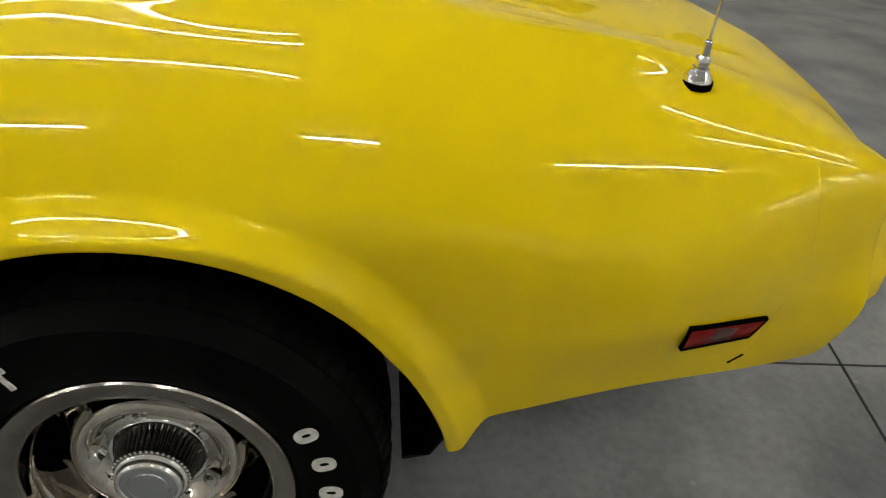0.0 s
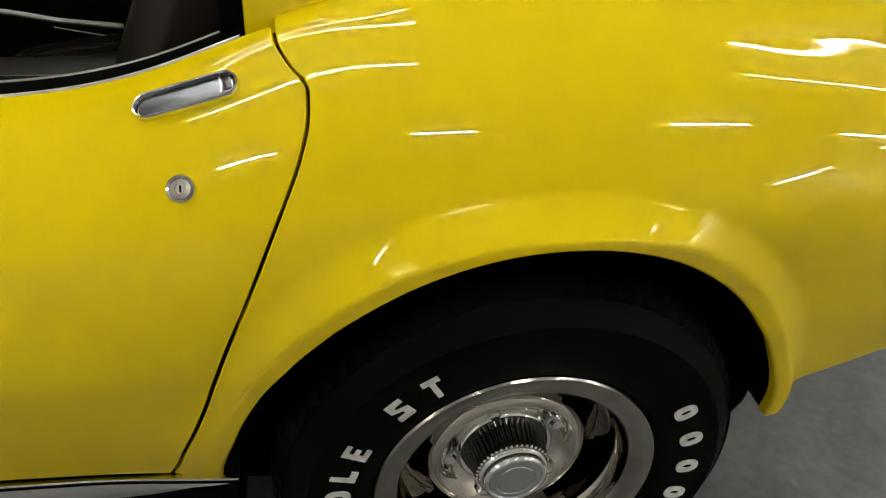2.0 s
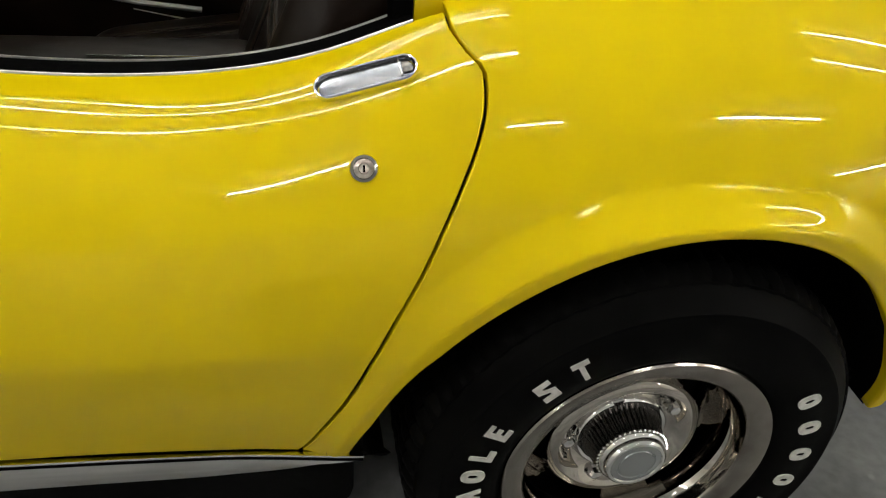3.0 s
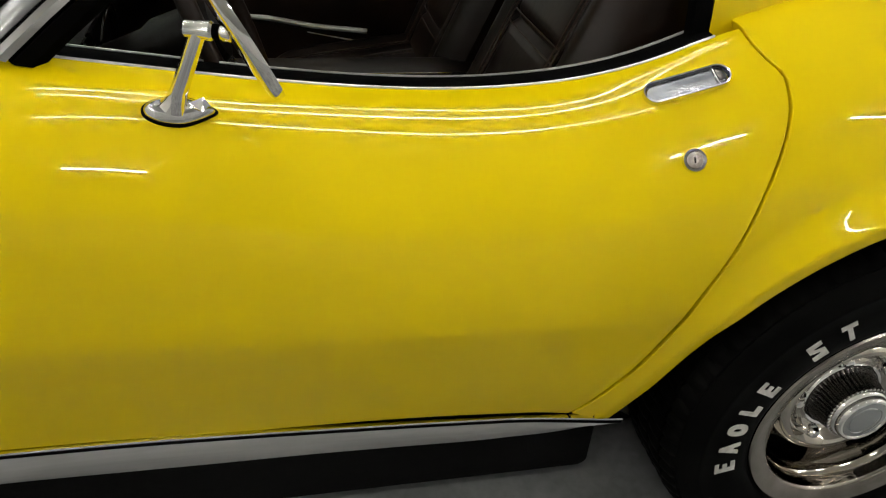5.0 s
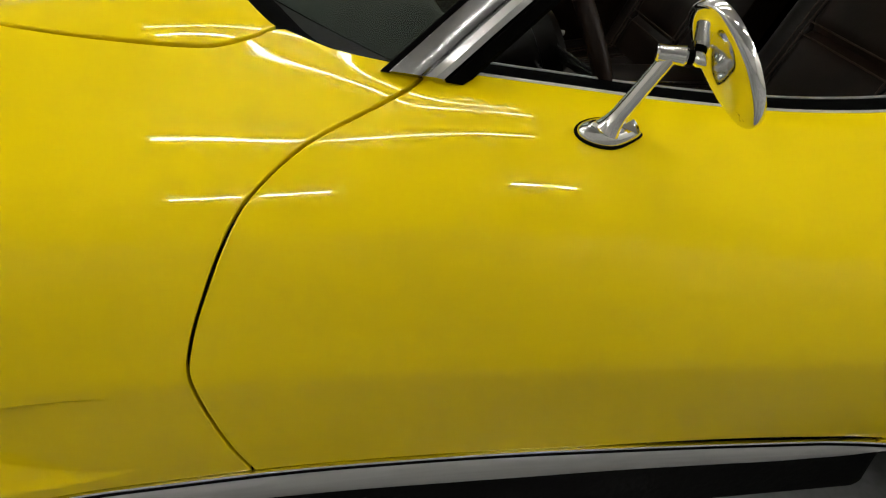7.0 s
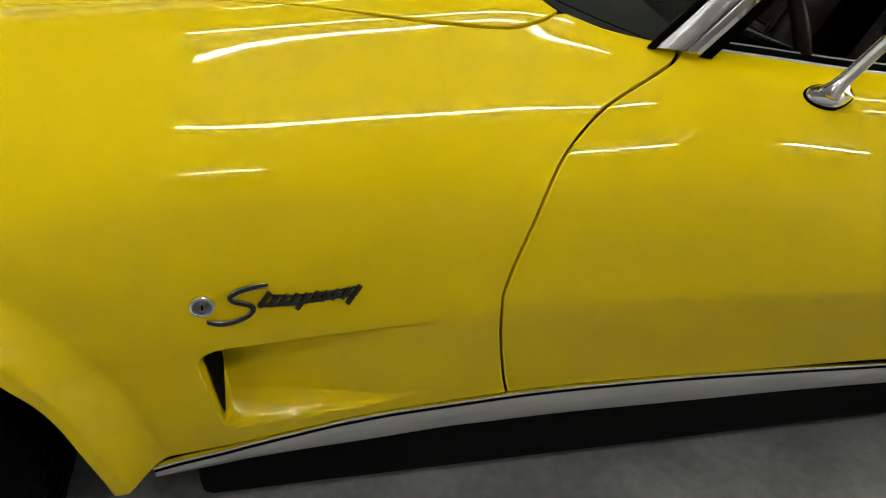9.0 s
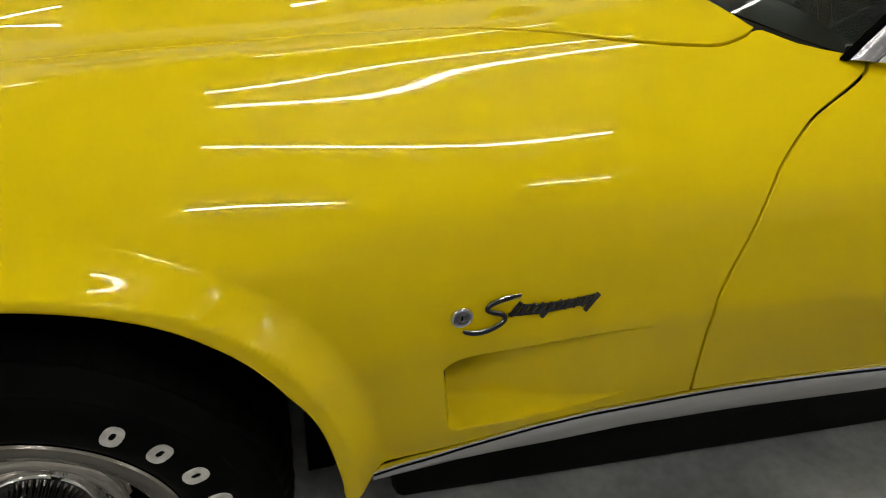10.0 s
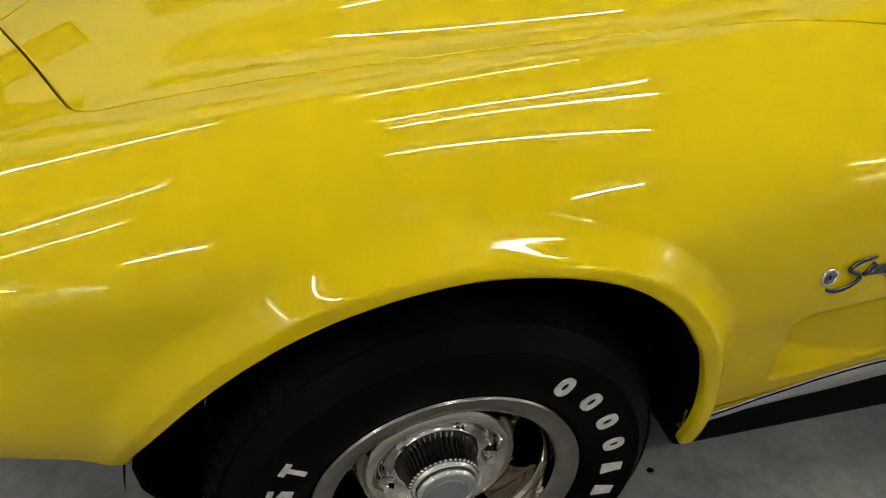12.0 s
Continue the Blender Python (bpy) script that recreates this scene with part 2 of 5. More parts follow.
def smooth_step(q):
    q = np.clip(q, 0, 1)
    return q * q * (3 - 2 * q)

# ---------- the room ----------
def slab(name, x0, x1, y0, y1, z0, z1, mat, label, category="structure"):
    ob = part(name, box(x1 - x0, y1 - y0, z1 - z0, ((x0 + x1) / 2, (y0 + y1) / 2, (z0 + z1) / 2)), mat, smooth=False)
    return tagged(ob, label, category, kind="structure")


floor = slab("floor", ROOM_X0, ROOM_X1, ROOM_Y0, ROOM_Y1, -0.12, 0.0, CONCRETE, "grey sealed concrete floor with saw-cut joints", "floor")
slab("wall_north", ROOM_X0, ROOM_X1, ROOM_Y1, ROOM_Y1 + 0.15, -0.12, ROOM_H, WALL_PAINT, "off-white painted showroom wall", "wall")
slab("wall_south", ROOM_X0, ROOM_X1, ROOM_Y0 - 0.15, ROOM_Y0, -0.12, ROOM_H, SOUTH_PAINT, "pale painted showroom wall", "wall")
slab("wall_east", ROOM_X1, ROOM_X1 + 0.15, ROOM_Y0 - 0.15, ROOM_Y1 + 0.15, -0.12, ROOM_H, WALL_PAINT, "off-white painted showroom wall", "wall")
slab("wall_west", ROOM_X0 - 0.15, ROOM_X0, ROOM_Y0 - 0.15, ROOM_Y1 + 0.15, -0.12, ROOM_H, WALL_PAINT, "off-white painted showroom wall", "wall")
slab("ceiling", ROOM_X0 - 0.15, ROOM_X1 + 0.15, ROOM_Y0 - 0.15, ROOM_Y1 + 0.15, ROOM_H, ROOM_H + 0.15, CEILING_PAINT, "pale grey painted showroom ceiling", "ceiling")


def joint(name, x, y, length, turn):
    """A filled saw cut, a hair above the slab."""
    ob = part(name, box(length, 0.006, 0.004, (0, 0, 0)), JOINT, floor, smooth=False)
    ob.matrix_local = pose(x, y, 0.0, 0, 0, turn)


joint("saw_cut", 1.5, -0.174, 11, -1.2)
joint("saw_cut", 1.548, -0.23, 9, 81.5)
joint("saw_cut", -3.9, 0.2, 9, 84)


def strip_light(x, y, z, length, tube, radius=0.025):
    """A two-tube-long batten: housing and lit tubes end to end."""
    e = new("strip_light")
    e.location = (x, y, z)
    part("housing", box(length * 2 + 0.14, 0.12, 0.06, (0, 0, 0.06), 0.008), HOUSING, e)
    for s in (-1, 1):
        part("tube", tube_along([(s * 0.02, 0, 0), (s * (length + 0.02), 0, 0)], radius, 8), tube, e)
    part("end_cap", box(0.03, 0.06, 0.06, (-length - 0.035, 0, 0.01), 0.004), HOUSING, e)
    part("end_cap", box(0.03, 0.06, 0.06, (length + 0.035, 0, 0.01), 0.004), HOUSING, e)
    return tagged(e, "white ceiling batten with two bright fluorescent tubes", "strip light", "ceiling lights")


LAMP_Z = ROOM_H - 0.08
first = strip_light(-1.03, -0.98, LAMP_Z, 1.2, TUBE)
for x, y in ((-6.2, -0.98), (4.2, -0.98), (-5.7, 0.06), (-1.0, 0.06), (4.1, 0.06), (-1.1, 0.46), (-5.3, 3.4), (-1.15, 3.4)):
    copy_thing(first, pose(x, y, LAMP_Z))
middle = strip_light(3.3, -3.4, LAMP_Z, 0.55, BOOSTED_TUBE)
for x in (-5.0, 6.1):
    copy_thing(middle, pose(x, -3.4, LAMP_Z))
short = strip_light(-1.9, -3.4, LAMP_Z, 0.36, BOOSTED_TUBE)
copy_thing(short, pose(0.6, -3.4, LAMP_Z))

# unseen fill battens across both ends of the room, added to brighten flank and floor
end_fill = strip_light(7.2, -3.2, LAMP_Z, 1.0, BOOSTED_TUBE)
end_fill.matrix_world = pose(7.2, -3.2, LAMP_Z, 0, 0, 90)
copy_thing(end_fill, pose(7.2, -6.6, LAMP_Z, 0, 0, 90))
for y in (-3.2, -6.6):
    copy_thing(end_fill, pose(-7.9, y, LAMP_Z, 0, 0, 90))


def picture(x, z, w, h):
    e = new("wall_panel")
    e.location = (x, ROOM_Y1 - 0.02, z)
    part("board", box(w, 0.03, h, (0, 0, 0), 0.004), DARK_FRAME, e)
    for s in (-1, 1):
        part("frame_bar", box(0.04, 0.04, h + 0.06, (s * (w / 2 + 0.01), -0.004, 0), 0.004), BLACK_TRIM, e)
        part("frame_bar", box(w + 0.02, 0.04, 0.04, (0, -0.004, s * (h / 2 + 0.01)), 0.004), BLACK_TRIM, e)
    return tagged(e, "dark framed panel hung on the white wall", "wall panel", "wall panels")


for x, z, w, h in ((-5.2, 2.3, 0.9, 0.6), (-3.4, 2.5, 1.2, 0.55), (-2.0, 2.1, 0.7, 0.5), (0.2, 2.4, 1.1, 0.6), (2.2, 2.2, 0.9, 0.7), (4.3, 2.4, 1.2, 0.6)):
    picture(x, z, w, h)

# ---------- the car: shape of the body ----------
# x runs back from the nose, w is the half width, z the height; front axle at x = AXLE, rear axle at x = 0
AXLE, HUB_Z = -2.489, 0.33
V_KNOTS = (0.0, 0.165, 0.33, 0.47, 0.585, 0.70, 0.83, 1.08, 1.33)
LINES = [spline(k) for k in (
    # under edge
    [(-3.45, 0.60, 0.38), (-2.95, 0.69, 0.36), (-2.4, 0.735, 0.25), (-1.9, 0.705, 0.23), (-1.4, 0.69, 0.24), (-0.9, 0.685, 0.24), (-0.45, 0.69, 0.24), (0.0, 0.72, 0.24), (0.5, 0.70, 0.28), (0.9, 0.675, 0.41), (1.27, 0.60, 0.46)],
    # lower side
    [(-3.45, 0.6400, 0.4600), (-2.95, 0.7345, 0.4496), (-2.4, 0.7656, 0.4109), (-1.9, 0.7608, 0.3957), (-1.4, 0.7312, 0.3992), (-0.9, 0.7337, 0.4001), (-0.45, 0.7629, 0.4000), (0, 0.7615, 0.3996), (0.5, 0.7471, 0.4333), (0.9, 0.7091, 0.5100), (1.1, 0.6869, 0.5300), (1.27, 0.6300, 0.5300)],
    # side crease
    [(-3.45, 0.6500, 0.5400), (-2.95, 0.7630, 0.5500), (-2.4, 0.8031, 0.5548), (-1.9, 0.7817, 0.5649), (-1.5, 0.7697, 0.5731), (-0.9, 0.7843, 0.5618), (-0.4, 0.8089, 0.5778), (0, 0.7702, 0.5509), (0.45, 0.7756, 0.5558), (0.75, 0.7577, 0.5853), (1, 0.7083, 0.6100), (1.15, 0.7000, 0.6100), (1.27, 0.6400, 0.6000)],
    # upper side
    [(-3.45, 0.6400, 0.6000), (-2.95, 0.7563, 0.6601), (-2.4, 0.7986, 0.6990), (-1.9, 0.7798, 0.7018), (-1.4, 0.7416, 0.6984), (-0.9, 0.7540, 0.6907), (-0.5, 0.7874, 0.7000), (-0.33, 0.8054, 0.7050), (0, 0.7939, 0.7097), (0.45, 0.7882, 0.7008), (0.8, 0.7529, 0.7006), (1.05, 0.6781, 0.7000), (1.27, 0.6000, 0.6450)],
    # shoulder
    [(-3.45, 0.6000, 0.6450), (-2.95, 0.7312, 0.7267), (-2.4, 0.7722, 0.7983), (-1.9, 0.7317, 0.8094), (-1.5, 0.6877, 0.8024), (-1.3, 0.6713, 0.8108), (-1.1, 0.6638, 0.8193), (-0.9, 0.6660, 0.8225), (-0.6, 0.6895, 0.8291), (-0.42, 0.7175, 0.8434), (-0.3, 0.7433, 0.8519), (0, 0.7841, 0.8176), (0.45, 0.7520, 0.8128), (0.8, 0.7105, 0.7941), (1.05, 0.6563, 0.7865), (1.27, 0.5500, 0.6700)],
    # crest, and the window sill along the door
    [(-3.45, 0.5200, 0.6700), (-2.95, 0.6103, 0.7996), (-2.5, 0.6483, 0.8740), (-1.9, 0.6084, 0.8870), (-1.4, 0.6017, 0.8790), (-1.24, 0.5996, 0.8704), (-1, 0.5959, 0.8499), (-0.6, 0.6017, 0.8324), (-0.42, 0.6190, 0.8725), (-0.29, 0.6204, 0.9226), (0.05, 0.6627, 0.9326), (0.45, 0.6447, 0.9034), (0.8, 0.6322, 0.8518), (1, 0.5897, 0.8123), (1.15, 0.5200, 0.7350), (1.27, 0.4800, 0.6650)],
    # valley beside the bonnet
    [(-3.45, 0.4200, 0.6800), (-2.95, 0.4797, 0.8044), (-2.5, 0.5002, 0.8461), (-1.9, 0.5001, 0.8818), (-1.4, 0.4895, 0.9213), (-0.9, 0.4802, 0.8931), (-0.3, 0.5000, 0.9061), (0.05, 0.5196, 0.9496), (0.45, 0.5093, 0.9089), (0.8, 0.4704, 0.8515), (1.02, 0.4400, 0.8032), (1.15, 0.4100, 0.7450), (1.27, 0.3800, 0.6700)],
    # bonnet and rear deck
    [(-3.45, 0.22, 0.68), (-2.95, 0.25, 0.81), (-2.5, 0.25, 0.875), (-1.9, 0.25, 0.925), (-1.4, 0.25, 0.955), (-0.9, 0.25, 0.93), (-0.3, 0.25, 0.95), (0.45, 0.25, 0.915), (0.8, 0.25, 0.862), (1.05, 0.23, 0.81), (1.17, 0.21, 0.755), (1.27, 0.20, 0.68)],
    # middle
    [(-3.45, 0.0, 0.68), (-2.95, 0.0, 0.815), (-2.5, 0.0, 0.885), (-1.9, 0.0, 0.935), (-1.4, 0.0, 0.962), (-0.9, 0.0, 0.94), (-0.3, 0.0, 0.955), (0.45, 0.0, 0.918), (0.8, 0.0, 0.865), (1.08, 0.0, 0.81), (1.19, 0.0, 0.755), (1.27, 0.0, 0.69)],
)]
V_BASIS = spline([(v, *row) for v, row in zip(V_KNOTS, np.eye(9))])
# fine shaping of the skin, in millimetres along the slope: (station, swell) for each girth line
SWELL_V = (0.30, 0.40, 0.50, 0.56, 0.61, 0.655, 0.70, 0.75, 0.80, 0.86, 0.93, 1.02)
SWELL = [spline(k) for k in (
    # over the arches
    [(-3.25, 0), (-2.95, 0), (-2.7, 0), (-2.45, 0.2), (-2.2, 1.6), (-2, 2.7), (-1.85, 1.3), (-1.72, 1.1), (-1.6, 1.7), (-1.48, 2.9), (-1.35, 4.7), (-1.2, 5.8), (-1, 3.2), (-0.8, -0.4), (-0.65, -1.3), (-0.52, -1.2), (-0.42, -0.8), (-0.3, 3.2), (-0.15, 0.3), (0, 0.6), (0.15, -0.4), (0.32, 4.4), (0.5, 2.3), (0.7, -2.9), (0.88, 0), (1.02, 0), (1.12, 0)],
    # flank
    [(-3.25, 0), (-2.95, 0.9), (-2.7, -0.2), (-2.45, -1.7), (-2.2, -10.7), (-2, -19.3), (-1.85, -13.8), (-1.72, -4.9), (-1.6, 4.3), (-1.48, 13.3), (-1.35, 21.8), (-1.2, 26.1), (-1, 15.6), (-0.8, 1.3), (-0.65, -1.7), (-0.52, 0.2), (-0.42, -1), (-0.3, -5.4), (-0.15, -4.7), (0, -3.5), (0.15, -0.7), (0.32, -1), (0.5, -3.8), (0.7, -5.5), (0.88, 0.4), (1.02, 0.2), (1.12, 0)],
    # under the shoulder
    [(-3.25, 0), (-2.95, 3.4), (-2.7, -1.8), (-2.45, -12.4), (-2.2, -29.6), (-2, -23.3), (-1.85, -12.7), (-1.72, -5.9), (-1.6, 1.1), (-1.48, 8.1), (-1.35, 14.8), (-1.2, 18.4), (-1, 3.9), (-0.8, -15.2), (-0.65, -20.9), (-0.52, -16.6), (-0.42, -13.2), (-0.3, -17.2), (-0.15, -21), (0, -21.9), (0.15, -17.6), (0.32, -13.8), (0.5, -12.8), (0.7, -8.9), (0.88, 0.3), (1.02, 0.4), (1.12, 0)],
    # shoulder
    [(-3.25, 0), (-2.95, 5.7), (-2.7, -0.4), (-2.45, -17.9), (-2.2, -30.9), (-2, -26.4), (-1.85, -18.4), (-1.72, -13), (-1.6, -8.3), (-1.48, -3.3), (-1.35, 2.4), (-1.2, 7.4), (-1, -4.7), (-0.8, -18.7), (-0.65, -23.1), (-0.52, -19.7), (-0.42, -16.2), (-0.3, -18.7), (-0.15, -20), (0, -21.3), (0.15, -18), (0.32, -14.4), (0.5, -12.6), (0.7, -7), (0.88, -2.4), (1.02, -1.4), (1.12, 0)],
    # over the shoulder
    [(-3.25, 0), (-2.95, 2.8), (-2.7, -0.3), (-2.45, -17.1), (-2.2, -28.4), (-2, -26.6), (-1.85, -21), (-1.72, -18.1), (-1.6, -15.8), (-1.48, -12.2), (-1.35, -6.6), (-1.2, 1.7), (-1, -3.5), (-0.8, -7.9), (-0.65, -8.9), (-0.52, -7.9), (-0.42, -7.4), (-0.3, -12.4), (-0.15, -16.9), (0, -16.5), (0.15, -13.1), (0.32, -10.1), (0.5, -11.9), (0.7, -7.2), (0.88, -2.1), (1.02, -0.5), (1.12, 0)],
    # crest
    [(-3.25, 0), (-2.95, -3), (-2.7, -1.4), (-2.45, -11.7), (-2.2, -20.2), (-2, -19.6), (-1.85, -15.8), (-1.72, -16), (-1.6, -16.5), (-1.48, -14.7), (-1.35, -9.3), (-1.2, -3.3), (-0.75, 0), (-0.3, 0), (-0.15, -10.9), (0, -14), (0.15, -10.9), (0.32, -8.4), (0.5, -5.5), (0.7, -2.4), (0.88, 0.9), (1.02, 0.7), (1.12, 0)],
    # inner slope
    [(-3.25, 0), (-2.95, -4.1), (-2.7, 3.6), (-2.45, 4.7), (-2.2, 1.6), (-2, 0.2), (-1.85, -0.2), (-1.72, -4.3), (-1.6, -8.4), (-1.48, -10), (-1.35, -8.4), (-1.2, -8.4), (-0.75, 0), (-0.3, 1.4), (-0.15, 5.1), (0, -0.9), (0.15, -4.4), (0.32, 4), (0.5, 15.1), (0.7, 18.9), (0.88, 11.8), (1.02, 4.6), (1.12, 0)],
    # valley
    [(-3.25, 0), (-2.95, -1.9), (-2.7, 11.4), (-2.45, 23.6), (-2.2, 26.3), (-2, 22.4), (-1.85, 17.5), (-1.72, 10.3), (-1.6, 3.9), (-1.48, 0), (-1.35, -3), (-1.2, 0.3), (-0.75, 0), (-0.3, 1.6), (-0.15, 17), (0, 24.1), (0.15, 8.8), (0.32, 18.1), (0.5, 38.2), (0.7, 48.9), (0.88, 22.4), (1.02, 8.5), (1.12, 0)],
    # bonnet edge
    [(-3.25, 0), (-2.95, -0.6), (-2.7, 12.4), (-2.45, 28.5), (-2.2, 36.3), (-2, 32.6), (-1.85, 25.9), (-1.72, 17.5), (-1.6, 9.7), (-1.48, 3.9), (-1.35, 2.4), (-1.2, 0), (-0.75, 0), (-0.3, 1.6), (-0.15, 19.9), (0, 28.2), (0.15, 23.6), (0.32, 36.5), (0.5, 39.4), (0.7, 32.8), (0.88, 18), (1.02, 7.1), (1.12, 0)],
    # bonnet
    [(-3.25, 0), (-2.95, -0.7), (-2.7, 3.8), (-2.45, 9.3), (-2.2, 12.4), (-2, 12), (-1.85, 10), (-1.72, 7.1), (-1.6, 4.4), (-1.48, 2.5), (-1.35, 0.7), (-1.2, 0), (-0.75, 0), (-0.3, 0), (-0.15, 5.4), (0, 9.8), (0.15, 10.9), (0.32, 13.9), (0.5, 16.8), (0.7, 15.4), (0.88, 8.7), (1.02, 3.6), (1.12, 0)],
)]
SWELL_BASIS = spline([(v, *row) for v, row in zip(SWELL_V, np.eye(12)[:, 1:-1])])

# wheel arches: radius over the angle, from behind the wheel over the top to the front
ARCH_REAR = curve([(-60, 0.475), (5, 0.430), (17, 0.4180), (27, 0.4100), (42, 0.4055), (57, 0.4065), (70, 0.4085), (82, 0.4090), (95, 0.4088), (108, 0.4078), (120, 0.4065), (130, 0.4055), (141, 0.4040), (154, 0.4010), (164, 0.4015), (172, 0.407), (183, 0.420), (230, 0.51)])
ARCH_FRONT = curve([(-60, 0.45), (-4, 0.422), (10, 0.4165), (24, 0.4225), (35, 0.4272), (46, 0.4305), (55, 0.4295), (66, 0.4220), (75, 0.4148), (82, 0.4105), (91, 0.4065), (100, 0.4025), (109, 0.4000), (117, 0.3995), (125, 0.4008), (133, 0.4038), (142, 0.4112), (152, 0.4215), (170, 0.445), (185, 0.469), (230, 0.57)])
FLARE_REAR = curve([(-60, 0.042), (0, 0.040), (30, 0.033), (60, 0.034), (90, 0.036), (120, 0.032), (150, 0.021), (180, 0.013), (230, 0.010)])
FLARE_FRONT = curve([(-60, 0.062), (0, 0.057), (30, 0.043), (60, 0.036), (90, 0.034), (120, 0.030), (150, 0.019), (180, 0.010), (230, 0.008)])
FLARE_BAND, FLARE_REACH = 0.018, 0.050
BOTTOM = curve([(-3.45, 0.42), (-3.08, 0.423), (-3.01, 0.410), (-2.96, 0.403), (-2.92, 0.406), (-2.6, 0.30), (-2.09, 0.296), (-2.03, 0.297), (-1.986, 0.303), (-1.916, 0.312), (-1.828, 0.330), (-1.74, 0.346), (-1.648, 0.353), (-1.478, 0.352), (-1.232, 0.342), (-0.98, 0.331), (-0.72, 0.336), (-0.56, 0.332), (-0.474, 0.316), (-0.42, 0.30), (0.38, 0.345), (0.435, 0.345), (0.462, 0.360), (0.495, 0.388), (0.556, 0.403), (0.61, 0.415), (0.70, 0.431), (0.80, 0.443), (0.90, 0.453), (1.0, 0.468), (1.1, 0.483), (1.18, 0.51), (1.27, 0.57)])
DOOR_FRONT = curve([(0.2, -1.42), (0.35, -1.476), (0.444, -1.502), (0.545, -1.522), (0.5869, -1.5262), (0.6215, -1.5202), (0.6966, -1.4948), (0.7394, -1.4763), (0.7733, -1.4558), (0.7933, -1.4344), (0.8081, -1.4137), (0.8244, -1.384), (0.8323, -1.364), (0.8409, -1.3389), (0.8494, -1.3127), (0.858, -1.2865), (0.8655, -1.2632), (0.876, -1.238), (0.884, -1.218), (0.96, -1.05)])
DOOR_REAR = curve([(0.2, -0.55), (0.328, -0.477), (0.405, -0.449), (0.46, -0.427), (0.516, -0.406), (0.56, -0.391), (0.5997, -0.3759), (0.6866, -0.3382), (0.7409, -0.3142), (0.7789, -0.2959), (0.8224, -0.2756), (0.8572, -0.2654), (0.8808, -0.2643), (0.8906, -0.278), (0.9156, -0.2974), (0.96, -0.302)])
GLASS_BASE = curve([(0.0, -1.60), (0.25, -1.55), (0.44, -1.47), (0.522, -1.422), (0.540, -1.387), (0.555, -1.352), (0.566, -1.298), (0.574, -1.245), (0.60, -1.10), (0.8, -1.0)])
SILL_V = curve([(-1.45, 0.735), (-1.25, 0.732), (-1.1, 0.719), (-0.95, 0.707), (-0.7, 0.704), (-0.5, 0.701), (-0.3, 0.70)])
HOOD_SIDE = curve([(-3.2, 0.45), (-2.92, 0.478), (-2.5, 0.478), (-2.1, 0.480), (-1.95, 0.490), (-1.8, 0.516), (-1.62, 0.547), (-1.5, 0.555), (-1.44, 0.540), (-1.42, 0.528), (-1.0, 0.50)])


def polar(x, z, axle):
    a = np.degrees(np.arctan2(z - HUB_Z, x - axle))
    return np.hypot(x - axle, z - HUB_Z), np.where(a < -90, a + 360, a)


def arch_gap(x, z, axle, shape):
    r, a = polar(x, z, axle)
    return r - shape(a)


def body(u, v):
    """The outer skin at station u and girth v: x, w, z."""
    u, v = np.asarray(u, float), np.asarray(v, float)
    n = V_BASIS(v)
    w, z = 0, 0
    for i in range(9):
        line = LINES[i](u)
        w, z = w + n[..., i] * line[..., 0], z + n[..., i] * line[..., 1]
    side = 1 - smooth_step((v - 0.55) / 0.12)
    # side crease
    dz = z - LINES[2](u)[..., 1]
    fade = smooth_step((u + 2.75) / 0.4) * (1 - smooth_step((u - 1.0) / 0.25))
    w = w - 0.11 * (np.sqrt(dz ** 2 + 0.010 ** 2) - 0.010) * np.exp(-(dz / 0.085) ** 2) * fade * side
    # flared lips round the wheels: a hollow sweep out to a rolled band
    for axle, shape, flare in ((AXLE, ARCH_FRONT, FLARE_FRONT), (0.0, ARCH_REAR, FLARE_REAR)):
        r, a = polar(u, z, axle)
        d = np.clip(r - shape(a), 0, None)
        e = d - FLARE_BAND
        out = 0.5 * (e + np.sqrt(e * e + 0.0035 ** 2))
        w = w + flare(a) * (1 - smooth_step(out / (2 * FLARE_REACH) + 0.5)) * 2 * side
        w = w - 0.10 * (d - out - FLARE_BAND) * np.clip(flare(a) / 0.03, 0, 1) * -1 * np.exp(-(d / 0.05) ** 2) * side
    # air outlet behind the front wheel: a scoop that runs out towards the door
    t = np.clip((u + 1.925) / 0.30, 0, 1)
    ahead = u + 1.934 + (z - 0.525) * 0.13
    below = 0.544 + 0.014 * t - z
    over = z - (0.364 + 0.020 * t * t)
    rad = 0.026
    da, db, dc = np.clip(rad - ahead * 0.62, 0, None), np.clip(rad - below, 0, None), np.clip(rad - over, 0, None)
    inside = rad - np.hypot(da, np.maximum(db, dc))
    back = 0.060 * (1 - smooth_step((u + 1.945) / 0.345)) + 0.034 * np.exp(-np.clip(ahead, 0, None) / 0.045) * smooth_step((z - 0.41) / 0.08)
    ledge = 1.45 * np.clip(over, 0, None)
    k = 0.022
    h = np.clip(0.5 + 0.5 * (back - ledge) / k, 0, 1)
    scoop = back * (1 - h) + ledge * h - k * h * (1 - h)
    w = w - np.clip(scoop, 0, None) * smooth_step(inside / 0.008) * side
    # fine shaping
    inner = (u > -3.25) & (u < 1.12) & (v > SWELL_V[0]) & (v < SWELL_V[-1])
    lift = 0.001 * inner * sum(SWELL_BASIS(v)[..., i] * SWELL[i](u)[..., 0] for i in range(10))
    w, z = w + 0.5 * lift, z + 0.866 * lift
    # rounded plan at both ends
    x = u + 0.22 * (w / 0.75) ** 3 * smooth_step((-u - 3.0) / 0.6) - 0.21 * (w / 0.7) ** 3 * smooth_step((u - 1.0) / 0.27)
    return np.stack((x, -w, z), -1)


